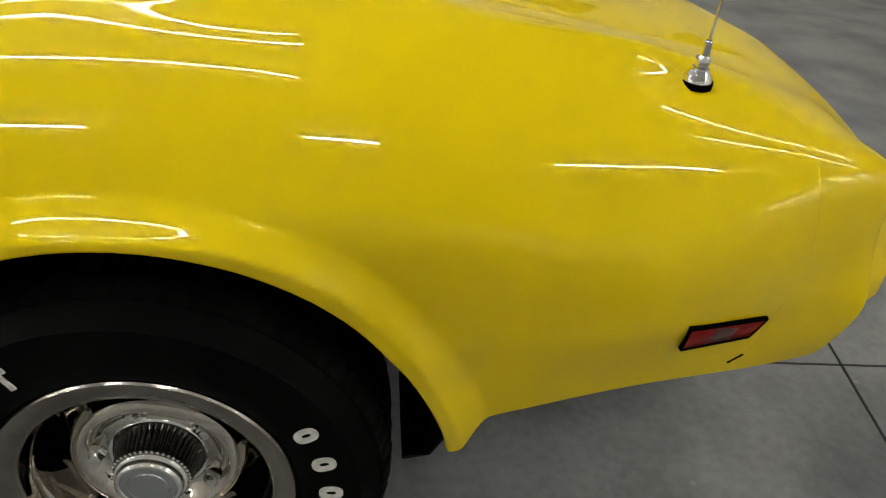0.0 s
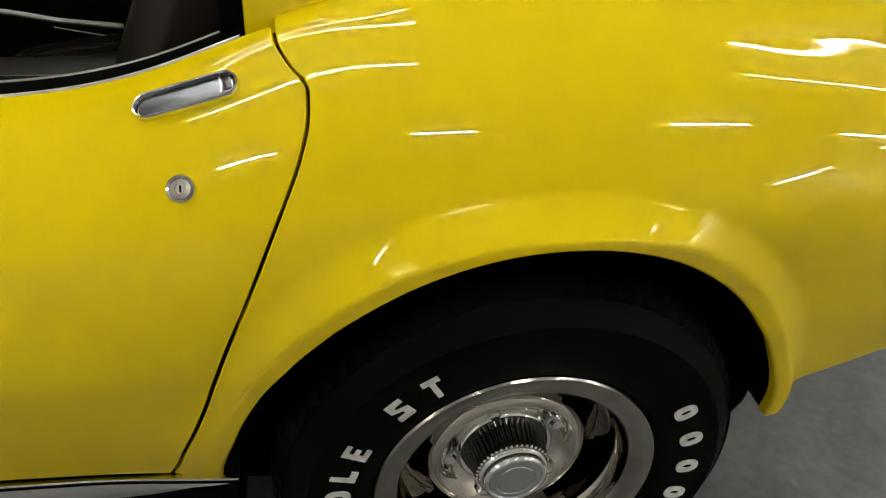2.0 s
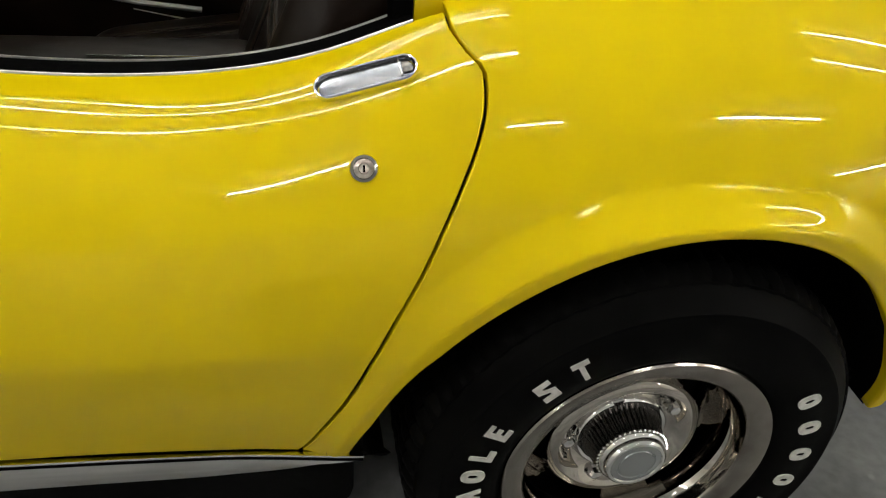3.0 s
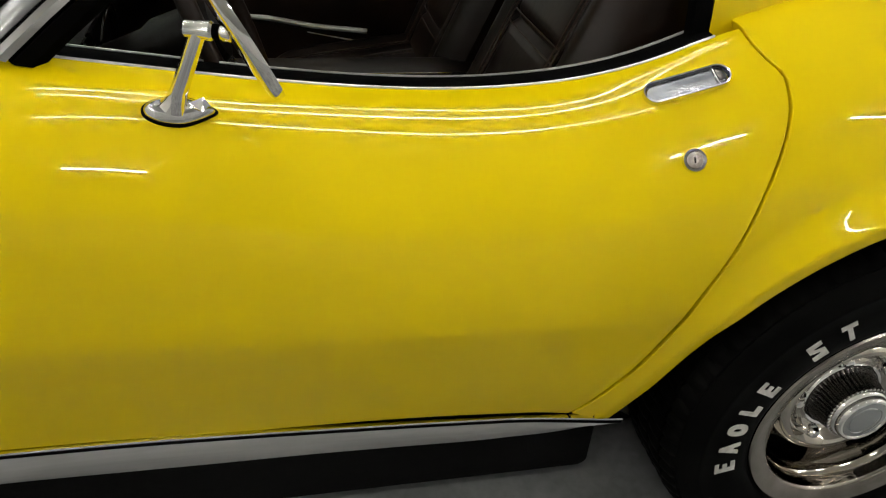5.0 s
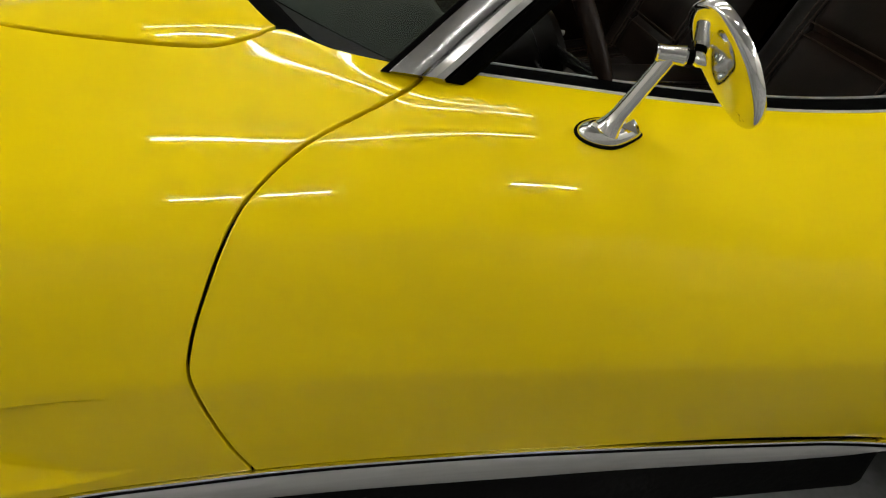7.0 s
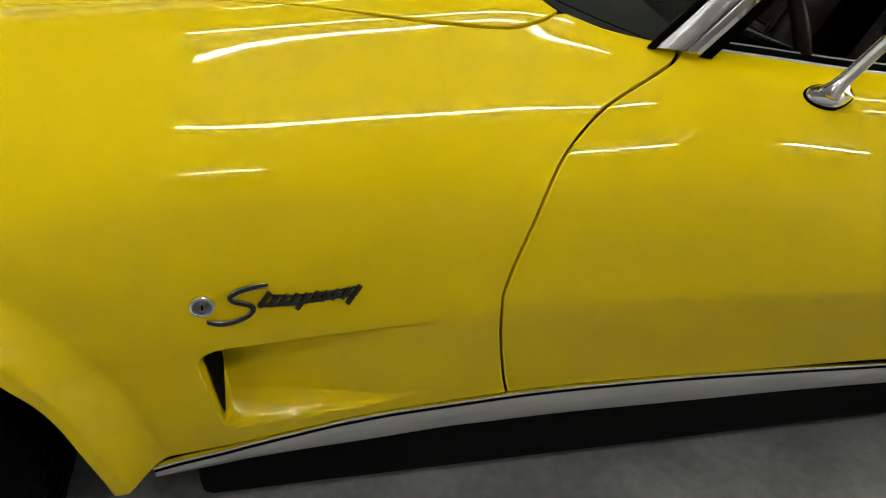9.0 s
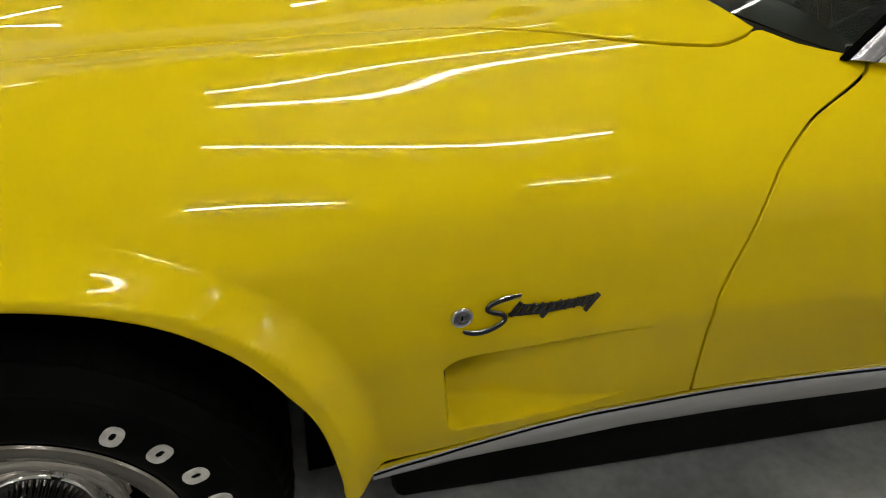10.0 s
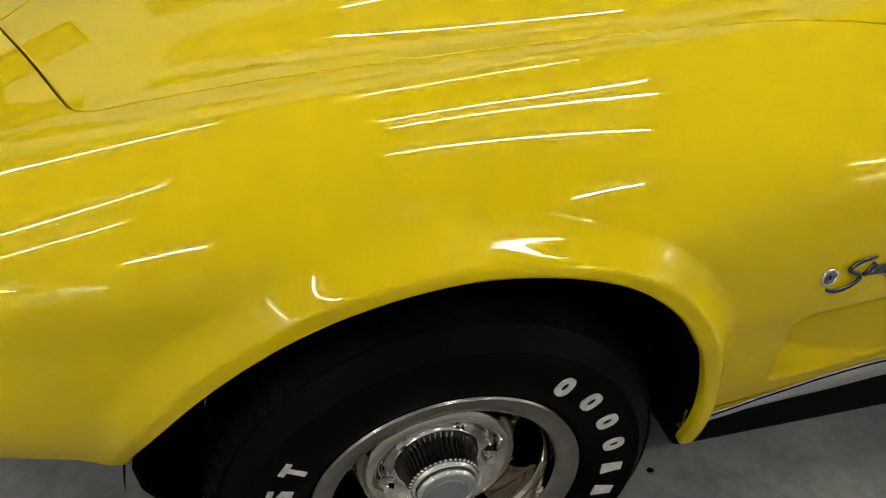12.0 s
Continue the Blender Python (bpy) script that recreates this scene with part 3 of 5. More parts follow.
def body_normal(u, v, e=0.0012):
    n = np.cross(body(u + e, v) - body(u - e, v), body(u, v + e) - body(u, v - e))
    return n / np.linalg.norm(n, axis=-1, keepdims=True)


def steps(*spans):
    """Joined runs (start, stop, spacing)."""
    out = []
    for a, b, s in spans:
        out += list(np.linspace(a, b, max(1, round((b - a) / s)), endpoint=False))
    return np.array(out + [spans[-1][1]])


U_FINE = steps((-3.45, -2.95, 0.02), (-2.95, -1.96, 0.0065), (-1.96, -1.88, 0.002), (-1.88, -1.58, 0.004), (-1.58, -1.2, 0.009), (-1.2, -0.5, 0.011), (-0.5, 0.5, 0.0065), (0.5, 1.27, 0.012))
V_FINE = steps((0.0, 0.1, 0.012), (0.1, 0.15, 0.005), (0.15, 0.345, 0.0027), (0.345, 0.36, 0.005), (0.36, 0.60, 0.006), (0.60, 0.85, 0.0095), (0.85, 1.33, 0.02))
U_ROUGH = steps((-3.45, 1.27, 0.022))
V_ROUGH = steps((0.0, 0.85, 0.02), (0.85, 1.33, 0.03))


def skin(name, tests, mat, parent, label="", us=None, vs=None, round_by=0.0025, inward=0.016, mirror=False, sink=0.0):
    """The part of the skin where every test(x, w, z, u, v) is positive, with rounded, turned-in edges."""
    us, vs = (U_FINE if us is None else us), (V_FINE if vs is None else vs)
    uu, vv = np.meshgrid(us, vs, indexing="ij")
    p = body(uu, vv)
    vals = np.stack([t(p[..., 0], -p[..., 1], p[..., 2], uu, vv) for t in tests], -1)
    nv = len(vs)
    flat_uv = np.stack((uu.ravel(), vv.ravel()), -1)
    flat_f = vals.reshape(-1, len(tests))
    ok = vals > 0
    corner = [ok[:-1, :-1], ok[1:, :-1], ok[1:, 1:], ok[:-1, 1:]]
    full = np.logical_and.reduce([c.all(-1) for c in corner])
    dead = (~np.logical_or.reduce(corner)).any(-1)
    verts, fvals, faces, index, cut = [], [], [], {}, {}

    def vid(key, uv, f):
        if key not in index:
            index[key] = len(verts)
            verts.append(uv)
            fvals.append(f)
        return index[key]

    for i, j in np.argwhere(full):
        ids = (i * nv + j, (i + 1) * nv + j, (i + 1) * nv + j + 1, i * nv + j + 1)
        faces.append([vid(int(q), flat_uv[q], flat_f[q]) for q in ids])
    for i, j in np.argwhere(~full & ~dead):
        ids = (i * nv + j, (i + 1) * nv + j, (i + 1) * nv + j + 1, i * nv + j + 1)
        poly = [(int(q), flat_uv[q], flat_f[q]) for q in ids]
        for k in range(len(tests)):
            out = []
            for a, b in zip(poly, poly[1:] + poly[:1]):
                fa, fb = a[2][k], b[2][k]
                if fa > 0:
                    out.append(a)
                if (fa > 0) != (fb > 0):
                    s = fa / (fa - fb)
                    uv = a[1] + s * (b[1] - a[1])
                    out.append(((round(uv[0], 5), round(uv[1], 5)), uv, a[2] + s * (b[2] - a[2])))
            poly = out
            if len(poly) < 3:
                break
        if len(poly) >= 3:
            f = []
            for q in poly:
                k = vid(*q)
                if k not in f:
                    f.append(k)
            if len(f) >= 3:
                faces.append(f)
    uv = np.array(verts)
    pos, nor = body(uv[:, 0], uv[:, 1]), body_normal(uv[:, 0], uv[:, 1])
    if sink:
        pos = pos - nor * sink
    count = {}
    for f in faces:
        for a, b in zip(f, f[1:] + f[:1]):
            count[(a, b)] = count.get((a, b), 0) + 1
    rim = [(a, b) for (a, b) in count if (b, a) not in count and not (uv[a, 1] > 1.329 and uv[b, 1] > 1.329)]
    pos, nor = list(map(tuple, pos)), list(map(tuple, nor))
    if round_by and rim:
        away = {}
        for a, b in rim:
            o = np.cross(np.subtract(pos[b], pos[a]), nor[a])
            o = o / (np.linalg.norm(o) + 1e-9)
            away[a], away[b] = away.get(a, 0) + o, away.get(b, 0) + o
        ring = {}
        for a, o in away.items():
            n = np.array(nor[a])
            o = o - n * (o @ n)
            o = o / (np.linalg.norm(o) + 1e-9)
            r = round_by if np.isscalar(round_by) else round_by(np.array(pos[a]))
            ring[a] = [a]
            for ang in (35, 65, 90):
                s, c = math.sin(radians(ang)), math.cos(radians(ang))
                ring[a].append(len(pos))
                pos.append(tuple(np.array(pos[a]) + o * r * s - n * r * (1 - c)))
                nor.append(tuple(n * c + o * s))
            ring[a].append(len(pos))
            pos.append(tuple(np.array(pos[ring[a][-2]]) - n * (inward if np.isscalar(inward) else inward(np.array(pos[a])))))
            nor.append(tuple(o))
        for a, b in rim:
            for k in range(4):
                faces.append([b, a, ring[a][1], ring[b][1]] if k == 0 else [ring[b][k], ring[a][k], ring[a][k + 1], ring[b][k + 1]])
    me = bpy.data.meshes.new(name)
    if mirror:
        pos = [(x, -y, z) for x, y, z in pos]
        nor = [(x, -y, z) for x, y, z in nor]
        faces = [f[::-1] for f in faces]
    me.from_pydata(pos, [], faces)
    me.materials.append(mat)
    me.polygons.foreach_set("use_smooth", [True] * len(faces))
    me.normals_split_custom_set_from_vertices(nor)
    ob = new(name, me)
    ob.parent = parent
    if label:
        tagged(ob, label)
    return ob


GAP = 0.0044


def sloped(f, e=0.002):
    """How much a line f(z) leans, allowing for the skin that lies over towards the crest."""
    return lambda q, v: np.sqrt(1 + ((f(q + e) - f(q - e)) / (2 * e) * (1 - 0.5 * smooth_step((v - 0.45) / 0.15))) ** 2)


def past_arches(x, w, z, u, v):
    return np.minimum(arch_gap(u, z, AXLE, ARCH_FRONT), arch_gap(u, z, 0.0, ARCH_REAR)) + np.where(v > 0.62, 1, 0)


def over_bottom(x, w, z, u, v):
    return z - BOTTOM(u)


def ahead_of_door(x, w, z, u, v):
    return (DOOR_FRONT(z) - u) / sloped(DOOR_FRONT)(z, v) - GAP


def behind_door_front(x, w, z, u, v):
    return (u - DOOR_FRONT(z)) / sloped(DOOR_FRONT)(z, v) - GAP


def ahead_of_quarter(x, w, z, u, v):
    return (DOOR_REAR(z) - u) / sloped(DOOR_REAR)(z, v) - GAP


def behind_door(x, w, z, u, v):
    return (u - DOOR_REAR(z)) / sloped(DOOR_REAR)(z, v) - GAP


def below_sill(x, w, z, u, v):
    return SILL_V(u) - v


def ahead_of_glass(x, w, z, u, v):
    return (GLASS_BASE(w) - u) * 0.6 + np.where(v < 0.66, 1, 0)


def in_hood(x, w, z, u, v):
    """Distance inside the bonnet's outline, its front corner rounded."""
    a, b = HOOD_SIDE(u) - w, (u + 2.932 + 0.42 * (0.47 - w)) * 0.92
    r = 0.035
    return np.where((a < r) & (b < r), r - np.hypot(np.clip(r - a, 0, None), np.clip(r - b, 0, None)), np.minimum(a, b))


def in_hood_gap(x, w, z, u, v):
    return in_hood(x, w, z, u, v) - GAP * 0.95


def out_hood_gap(x, w, z, u, v):
    return -in_hood(x, w, z, u, v) - GAP * 0.95


def ahead_of_bumper(x, w, z, u, v):
    return 0.905 - 0.10 * np.abs(z - 0.68) - u - 0.0008


def behind_quarter(x, w, z, u, v):
    return u - 0.905 + 0.10 * np.abs(z - 0.68) - 0.0008


def behind_cabin(x, w, z, u, v):
    return u + 0.33 + np.where(v < 0.70, 1, 0)


def edge_radius(p):
    d = min(abs(float(arch_gap(p[0], p[2], AXLE, ARCH_FRONT))), abs(float(arch_gap(p[0], p[2], 0.0, ARCH_REAR))))
    return 0.007 if d < 0.007 and p[2] < 0.75 else 0.0025


def edge_depth(p):
    return 0.012 if edge_radius(p) > 0.005 else 0.016


# outline of the black patch that paints shade into the scoop's front
def in_vent_shade(x, w, z, u, v):
    a, b = u + 1.934 + (z - 0.525) * 0.13, 0.544 - z
    r = 0.026
    inside = r - np.hypot(np.clip(r - a * 0.62, 0, None), np.clip(r - b, 0, None))
    return np.minimum(inside - 0.0022, np.minimum(0.009 + 0.13 * (z - 0.43) - a, z - 0.40))


def clear_of_vent(x, w, z, u, v):
    return np.maximum(np.abs(u + 1.90) - 0.06, np.abs(z - 0.45) - 0.12)


car = tagged(new("sports_car"), "glossy yellow two-seat sports car parked on concrete", "car")
front_fender = skin("front_fender", (past_arches, over_bottom, ahead_of_door, ahead_of_glass, out_hood_gap), YELLOW, car, round_by=edge_radius, inward=edge_depth)
door = skin("door", (past_arches, over_bottom, behind_door_front, ahead_of_quarter, below_sill), YELLOW, car)
rear_quarter = skin("rear_quarter_panel", (past_arches, over_bottom, behind_door, behind_cabin, ahead_of_bumper), YELLOW, car, round_by=edge_radius, inward=edge_depth)
rear_bumper = skin("rear_bumper_cover", (over_bottom, behind_quarter), YELLOW, car, us=steps((0.80, 1.27, 0.01)), round_by=0.0015)
hood = skin("hood", (in_hood_gap, lambda x, w, z, u, v: (GLASS_BASE(w) - 0.004 - u) * 0.6), YELLOW, car, us=steps((-3.2, -1.3, 0.012)), vs=steps((0.70, 1.33, 0.012)))
skin("inner_shell", (lambda *a: past_arches(*a) - 0.004, clear_of_vent, over_bottom, lambda x, w, z, u, v: 0.98 - u, lambda x, w, z, u, v: np.maximum(ahead_of_glass(x, w, z, u, v), np.maximum(0.70 - v, u + 0.33))), BLACK_UNDER, car, us=U_ROUGH, vs=V_ROUGH, round_by=0, sink=0.017)
# far side, plainer
far = dict(us=U_ROUGH, vs=V_ROUGH, mirror=True)
skin("inner_shell", (lambda *a: past_arches(*a) - 0.004, clear_of_vent, over_bottom, lambda x, w, z, u, v: 0.98 - u, lambda x, w, z, u, v: np.maximum(ahead_of_glass(x, w, z, u, v), np.maximum(0.70 - v, u + 0.33))), BLACK_UNDER, car, us=U_ROUGH, vs=V_ROUGH, round_by=0, sink=0.017, mirror=True)
skin("front_fender", (past_arches, over_bottom, ahead_of_door, ahead_of_glass, out_hood_gap), YELLOW, car, **far)
far_door = skin("door", (past_arches, over_bottom, behind_door_front, ahead_of_quarter, below_sill), YELLOW, car, **far)
skin("rear_quarter_panel", (past_arches, over_bottom, behind_door, behind_cabin, ahead_of_bumper), YELLOW, car, **far)
skin("rear_bumper_cover", (over_bottom, behind_quarter), YELLOW, car, us=steps((0.80, 1.27, 0.02)), vs=V_ROUGH, mirror=True)
skin("hood", (in_hood_gap, lambda x, w, z, u, v: (GLASS_BASE(w) - 0.004 - u) * 0.6), YELLOW, car, us=steps((-3.2, -1.3, 0.022)), vs=steps((0.70, 1.33, 0.03)), mirror=True)
# black sheet just over the skin: painted shade in the scoop, no real hole
skin("vent_shade", (in_vent_shade,), BLACK_UNDER, front_fender, "black patch painted in as shade at the front of the side vent", us=steps((-1.96, -1.86, 0.0014)), vs=steps((0.15, 0.36, 0.0018)), round_by=0, sink=-0.0022)


# ---------- fittings of the body ----------
def on_skin(x, z, lift=0.0):
    """The pose of a fitting on the near side: its x along the car, its z out of the skin."""
    v = np.linspace(0.02, 0.69, 671)
    p = body(np.full_like(v, x), v)
    k = int(np.argmin(np.abs(p[:, 2] - z)))
    n = Vector(body_normal(np.array(x), np.array(v[k])))
    t = (Vector((1, 0, 0)) - n * n.x).normalized()
    m = Matrix((t, n.cross(t), n)).transposed().to_4x4()
    m.translation = Vector(p[k]) + n * lift
    return m


def sweep(stations, closed=True, caps=True):
    """Joins equal rings of points into one bar."""
    bm = bmesh.new()
    rings = [[bm.verts.new(q) for q in ring] for ring in stations]
    n = len(rings[0])
    for a, b in zip(rings, rings[1:]):
        for k in range(n if closed else n - 1):
            bm.faces.new((a[k], a[(k + 1) % n], b[(k + 1) % n], b[k]))
    if closed and caps:
        bm.faces.new(rings[0])
        bm.faces.new(list(reversed(rings[-1])))
    bmesh.ops.recalc_face_normals(bm, faces=bm.faces[:])
    return bm


def stadium(length, height, n=10):
    r = height / 2
    pts = []
    for s, a0 in ((1, -90), (-1, 90)):
        for k in range(n + 1):
            a = radians(a0 + 180 * k / n)
            pts.append((s * (length / 2 - r) + r * math.cos(a), r * math.sin(a)))
    return pts


def plate(outline, rings, cap=True):
    """A raised plate: the outline drawn in by `inset` at each (inset, height)."""
    cx, cy = sum(p[0] for p in outline) / len(outline), sum(p[1] for p in outline) / len(outline)
    bm = bmesh.new()
    loops = []
    for inset, h in rings:
        loop = []
        for i, (x, y) in enumerate(outline):
            a, b = outline[i - 1], outline[(i + 1) % len(outline)]
            d = Vector((b[0] - a[0], b[1] - a[1])).normalized()
            loop.append(bm.verts.new((x - d.y * inset, y + d.x * inset, h)))
        loops.append(loop)
    n = len(outline)
    for a, b in zip(loops, loops[1:]):
        for k in range(n):
            bm.faces.new((a[k], a[(k + 1) % n], b[(k + 1) % n], b[k]))
    if cap:
        bm.faces.new(loops[-1])
    bmesh.ops.recalc_face_normals(bm, faces=bm.faces[:])
    return bm


def disc(profile, steps=40):
    """A turned button that stands along local z; (radius, height) pairs."""
    bm = lathe(profile, steps)
    bm.transform(Matrix.Rotation(radians(-90), 4, "X"))
    return bm


# door handle: chrome surround and a brushed flap, lying on the shoulder of the door
def on_shoulder(x, w):
    """The point and normal of the skin at a station and half width, above the side."""
    v = np.linspace(0.52, 1.0, 481)
    p = body(np.full_like(v, x), v)
    k = int(np.argmin(np.abs(p[:, 1] + w)))
    return Vector(p[k]), Vector(body_normal(np.array(x), np.array(v[k])))


def door_handle():
    (a, _), (b, _), (c, n) = on_shoulder(-0.4395, 0.6745), on_shoulder(-0.3425, 0.6760), on_shoulder(-0.3920, 0.6765)
    t = b - a
    t = (t - n * t.dot(n)).normalized()
    m = Matrix((t, n.cross(t), n)).transposed().to_4x4()
    m.translation = c + n * 0.003
    e = new("handle")
    e.parent = door
    e.matrix_local = m
    out = stadium(0.119, 0.035)
    part("surround", plate(out, [(0.0, -0.012), (0.0, 0.002), (0.0012, 0.0045), (0.0030, 0.0042), (0.0042, 0.0005), (0.0046, -0.004)], cap=False), CHROME, e)
    part("flap", plate(stadium(0.1085, 0.0257), [(-0.001, -0.006), (0.0, -0.0022), (0.0015, -0.0006), (0.006, -0.0002)]), HANDLE_FLAP, e, "dull grey brushed flap")
    part("finger_recess", box(0.009, 0.016, 0.002, (0.0458, 0.001, 0.0002), 0.0006), FLUTE, e)
    part("recess_rim", box(0.0022, 0.021, 0.0035, (0.0388, 0.001, 0.0004), 0.0008), CHROME, e)
    return tagged(e, "chrome flap handle")


door_handle()


def lock_button(parent, x, z, r, face):
    e = new("lock")
    e.parent = parent
    e.matrix_local = on_skin(x, z)
    part("bezel", disc([(r * 1.06, -0.003), (r * 1.06, 0.0025), (r * 0.98, 0.0045), (r * 0.80, 0.0050), (r * 0.74, 0.0035), (r * 0.70, 0.0033)]), CHROME, e)
    part("cylinder", disc([(r * 0.72, 0.002), (r * 0.70, 0.0042), (r * 0.40, 0.0046), (r * 0.36, 0.0036), (0.0, 0.0036)], 32), face, e)
    part("key_slot", box(0.0022, r * 0.5, 0.001, (0, 0, 0.0041), 0.0003), BLACK_TRIM, e)
    return tagged(e, "round chrome key lock")


lock_button(door, -0.4000, 0.7900, 0.0150, LOCK_WARM)
lock_button(front_fender, -1.916, 0.624, 0.0148, LOCK_FACE)

# red side marker lamp with a dark gasket
marker = new("side_marker_lamp")
marker.parent = rear_quarter
marker.matrix_local = on_skin(0.808, 0.567, 0.0045)
LENS = [(-0.0556, -0.0264), (0.0641, -0.0338), (0.0716, 0.0117), (-0.0627, 0.0288)]
part("gasket", plate(LENS, [(-0.003, -0.012), (-0.003, 0.0015), (-0.001, 0.002), (0.0015, 0.0012), (0.0015, -0.002)], cap=False), BLACK_TRIM, marker)
part("lens", plate(LENS, [(0.0, -0.008), (0.001, -0.001), (0.004, 0.0006)]), RED_LENS, marker, "dark red plastic lens")
part("bulb_shade", plate([(-0.0154, -0.021), (0.0241, -0.0266), (0.0265, 0.0075), (-0.0178, 0.0204)], [(0.0, 0.0002), (0.002, 0.0010)]), material("darker red middle", (0.05, 0.004, 0.003), 0.3), marker)

# short joint slot under the marker
slot = part("joint_slot", box(0.028, 0.004, 0.003, (0, 0, 0), 0.0008), BLACK_TRIM, rear_quarter)
slot.matrix_local = on_skin(0.871, 0.486) @ Matrix.Rotation(radians(48), 4, "Z")

# script badge: a flowing bar with slanted strokes
badge = new("script_badge")
badge.parent = front_fender
badge.matrix_local = on_skin(-1.816, 0.617, 0.0035) @ Matrix.Rotation(radians(-4), 4, "Z") @ Matrix.Diagonal((1.04, 1.12, 1.2, 1))
BADGE = material("black badge enamel", (0.006, 0.006, 0.006), 0.3, 0, 0.3)
BADGE_EDGE = material("bright badge edge", (0.55, 0.55, 0.54), 0.18, 1.0)
_sk = [(-0.092, -0.020, 0), (-0.078, -0.024, 0), (-0.058, -0.020, 0.001), (-0.040, -0.009, 0.001), (-0.044, 0.001, 0.001), (-0.060, 0.006, 0.001), (-0.064, 0.014, 0.001), (-0.046, 0.023, 0.001), (-0.022, 0.026, 0)]
_sp = spline([(k, *q) for k, q in enumerate(_sk)])
_sr = spline([(k, q) for k, q in enumerate((0.0022, 0.0034, 0.0030, 0.0034, 0.0034, 0.0034, 0.0032, 0.0034, 0.0016))])
_ts = np.linspace(0, 8, 49)
_sw = [tuple(_sp(t)) for t in _ts]
part("stroke", tube_along(_sw, [float(_sr(t)[0]) for t in _ts], 8, flat=0.7), BADGE, badge)
part("edge_line", tube_along([(x - 0.0006, y + 0.0030, z + 0.0012) for x, y, z in _sw], 0.0006, 6), BADGE_EDGE, badge)
part("stroke", tube_along([(-0.034, -0.001, 0), (0.010, 0.000, 0), (0.055, 0.006, 0), (0.084, 0.010, 0)], [0.0030, 0.0034, 0.0032, 0.0024], 6, flat=0.7), BADGE, badge)
part("stroke", tube_along([(-0.022, 0.012, 0), (0.010, 0.0095, 0), (0.055, 0.0135, 0), (0.088, 0.020, 0)], [0.0016, 0.0021, 0.0021, 0.0014], 6, flat=0.7), BADGE, badge)
part("edge_line", tube_along([(x + 0.0008, y - 0.0029, z + 0.0010) for x, y, z in _sw], 0.0005, 6), BADGE_EDGE, badge)
for k in range(10):
    a = -0.030 + 0.0122 * k
    tall = (0.020, 0.012, 0.013, 0.012, 0.011, 0.012, 0.011, 0.012, 0.013, 0.016)[k]
    low = -0.012 if k in (4, 9) else -0.003
    part("stroke", tube_along([(a + low * 0.5, low + 0.0009 * k, 0), (a + tall * 0.5, tall * 0.8 + 0.0009 * k, 0.0006)], [0.0034, 0.0037], 8, flat=0.7), BADGE, badge)
    part("stroke", tube_along([(a + low * 0.5 - 0.001, low + 0.0009 * k + 0.001, 0.0014), (a + tall * 0.5 - 0.001, tall * 0.8 + 0.0009 * k, 0.0020)], 0.0005, 5), BADGE_EDGE, badge)
tagged(badge, "black and chrome flowing script badge")

# antenna on the rear deck
antenna = new("antenna")
antenna.parent = rear_quarter
_v = np.linspace(0.6, 1.0, 401)
_p = body(np.full_like(_v, 0.738), _v)
_k = int(np.argmin(np.abs(_p[:, 1] + 0.588)))
antenna.matrix_local = Matrix.Translation(Vector(_p[_k])) @ Matrix.Rotation(radians(3), 4, "X")
part("gasket", disc([(0.0225, -0.006), (0.0225, 0.003), (0.018, 0.004)], 32), BLACK_TRIM, antenna)
part("base", disc([(0.0205, 0.003), (0.0195, 0.008), (0.014, 0.016), (0.0115, 0.020), (0.0115, 0.0215), (0.0095, 0.0225)], 32), CHROME, antenna)
part("collar", disc([(0.009, 0.022), (0.009, 0.026), (0.0105, 0.0275), (0.0105, 0.034), (0.009, 0.036), (0.0065, 0.038), (0.0055, 0.056), (0.0035, 0.058)], 24), CHROME, antenna)
part("mast", tube_along([(0, 0, 0.055), (0.004, 0, 0.30), (0.009, 0, 0.62), (0.012, 0, 0.78)], [0.0022, 0.0020, 0.0016, 0.0013], 8), CHROME, antenna)
part("tip", disc([(0.0, 0.779), (0.003, 0.781), (0.003, 0.785), (0.0, 0.788)], 12), CHROME, antenna)
tagged(antenna, "chrome whip antenna")

# bright strip and black seal along the window sill
SILL_U = np.linspace(-1.245, -0.335, 92)
_sill = body(SILL_U, SILL_V(SILL_U))


def along_sill(section):
    return sweep([[(x, y + a, z + b) for a, b in section] for x, y, z in _sill])


part("sill_strip", along_sill([(-0.0006, 0.0), (-0.0002, 0.0022), (0.0010, 0.0030), (0.0024, 0.0022), (0.0028, -0.004)]), SILL_METAL, door, "thin bright sill strip")
part("window_seal", along_sill([(0.0024, -0.006), (0.0028, 0.0008), (0.010, 0.0022), (0.038, 0.0030), (0.044, 0.000), (0.044, -0.02), (0.0020, -0.02)]), BLACK_TRIM, door, "black rubber window seal")
part("inner_strip", along_sill([(0.0435, 0.0005), (0.0442, 0.0032), (0.0458, 0.0034), (0.0466, 0.001), (0.045, -0.003)]), SILL_METAL, door)
part("door_trim_panel", sweep([[(x, y + a, z + b) for a, b in ((0.046, -0.006), (0.060, -0.005), (0.075, -0.018), (0.090, -0.14), (0.10, -0.46), (0.05, -0.46), (0.046, -0.05))] for x, y, z in _sill]), LEATHER, door, "dark brown door trim panel")
part("door_trim_panel", sweep([[(x, -y - a, z + b) for a, b in ((0.004, -0.002), (0.060, -0.004), (0.075, -0.018), (0.090, -0.14), (0.10, -0.46), (0.05, -0.46), (0.036, -0.05))] for x, y, z in _sill]), LEATHER, far_door, "dark brown door trim panel")

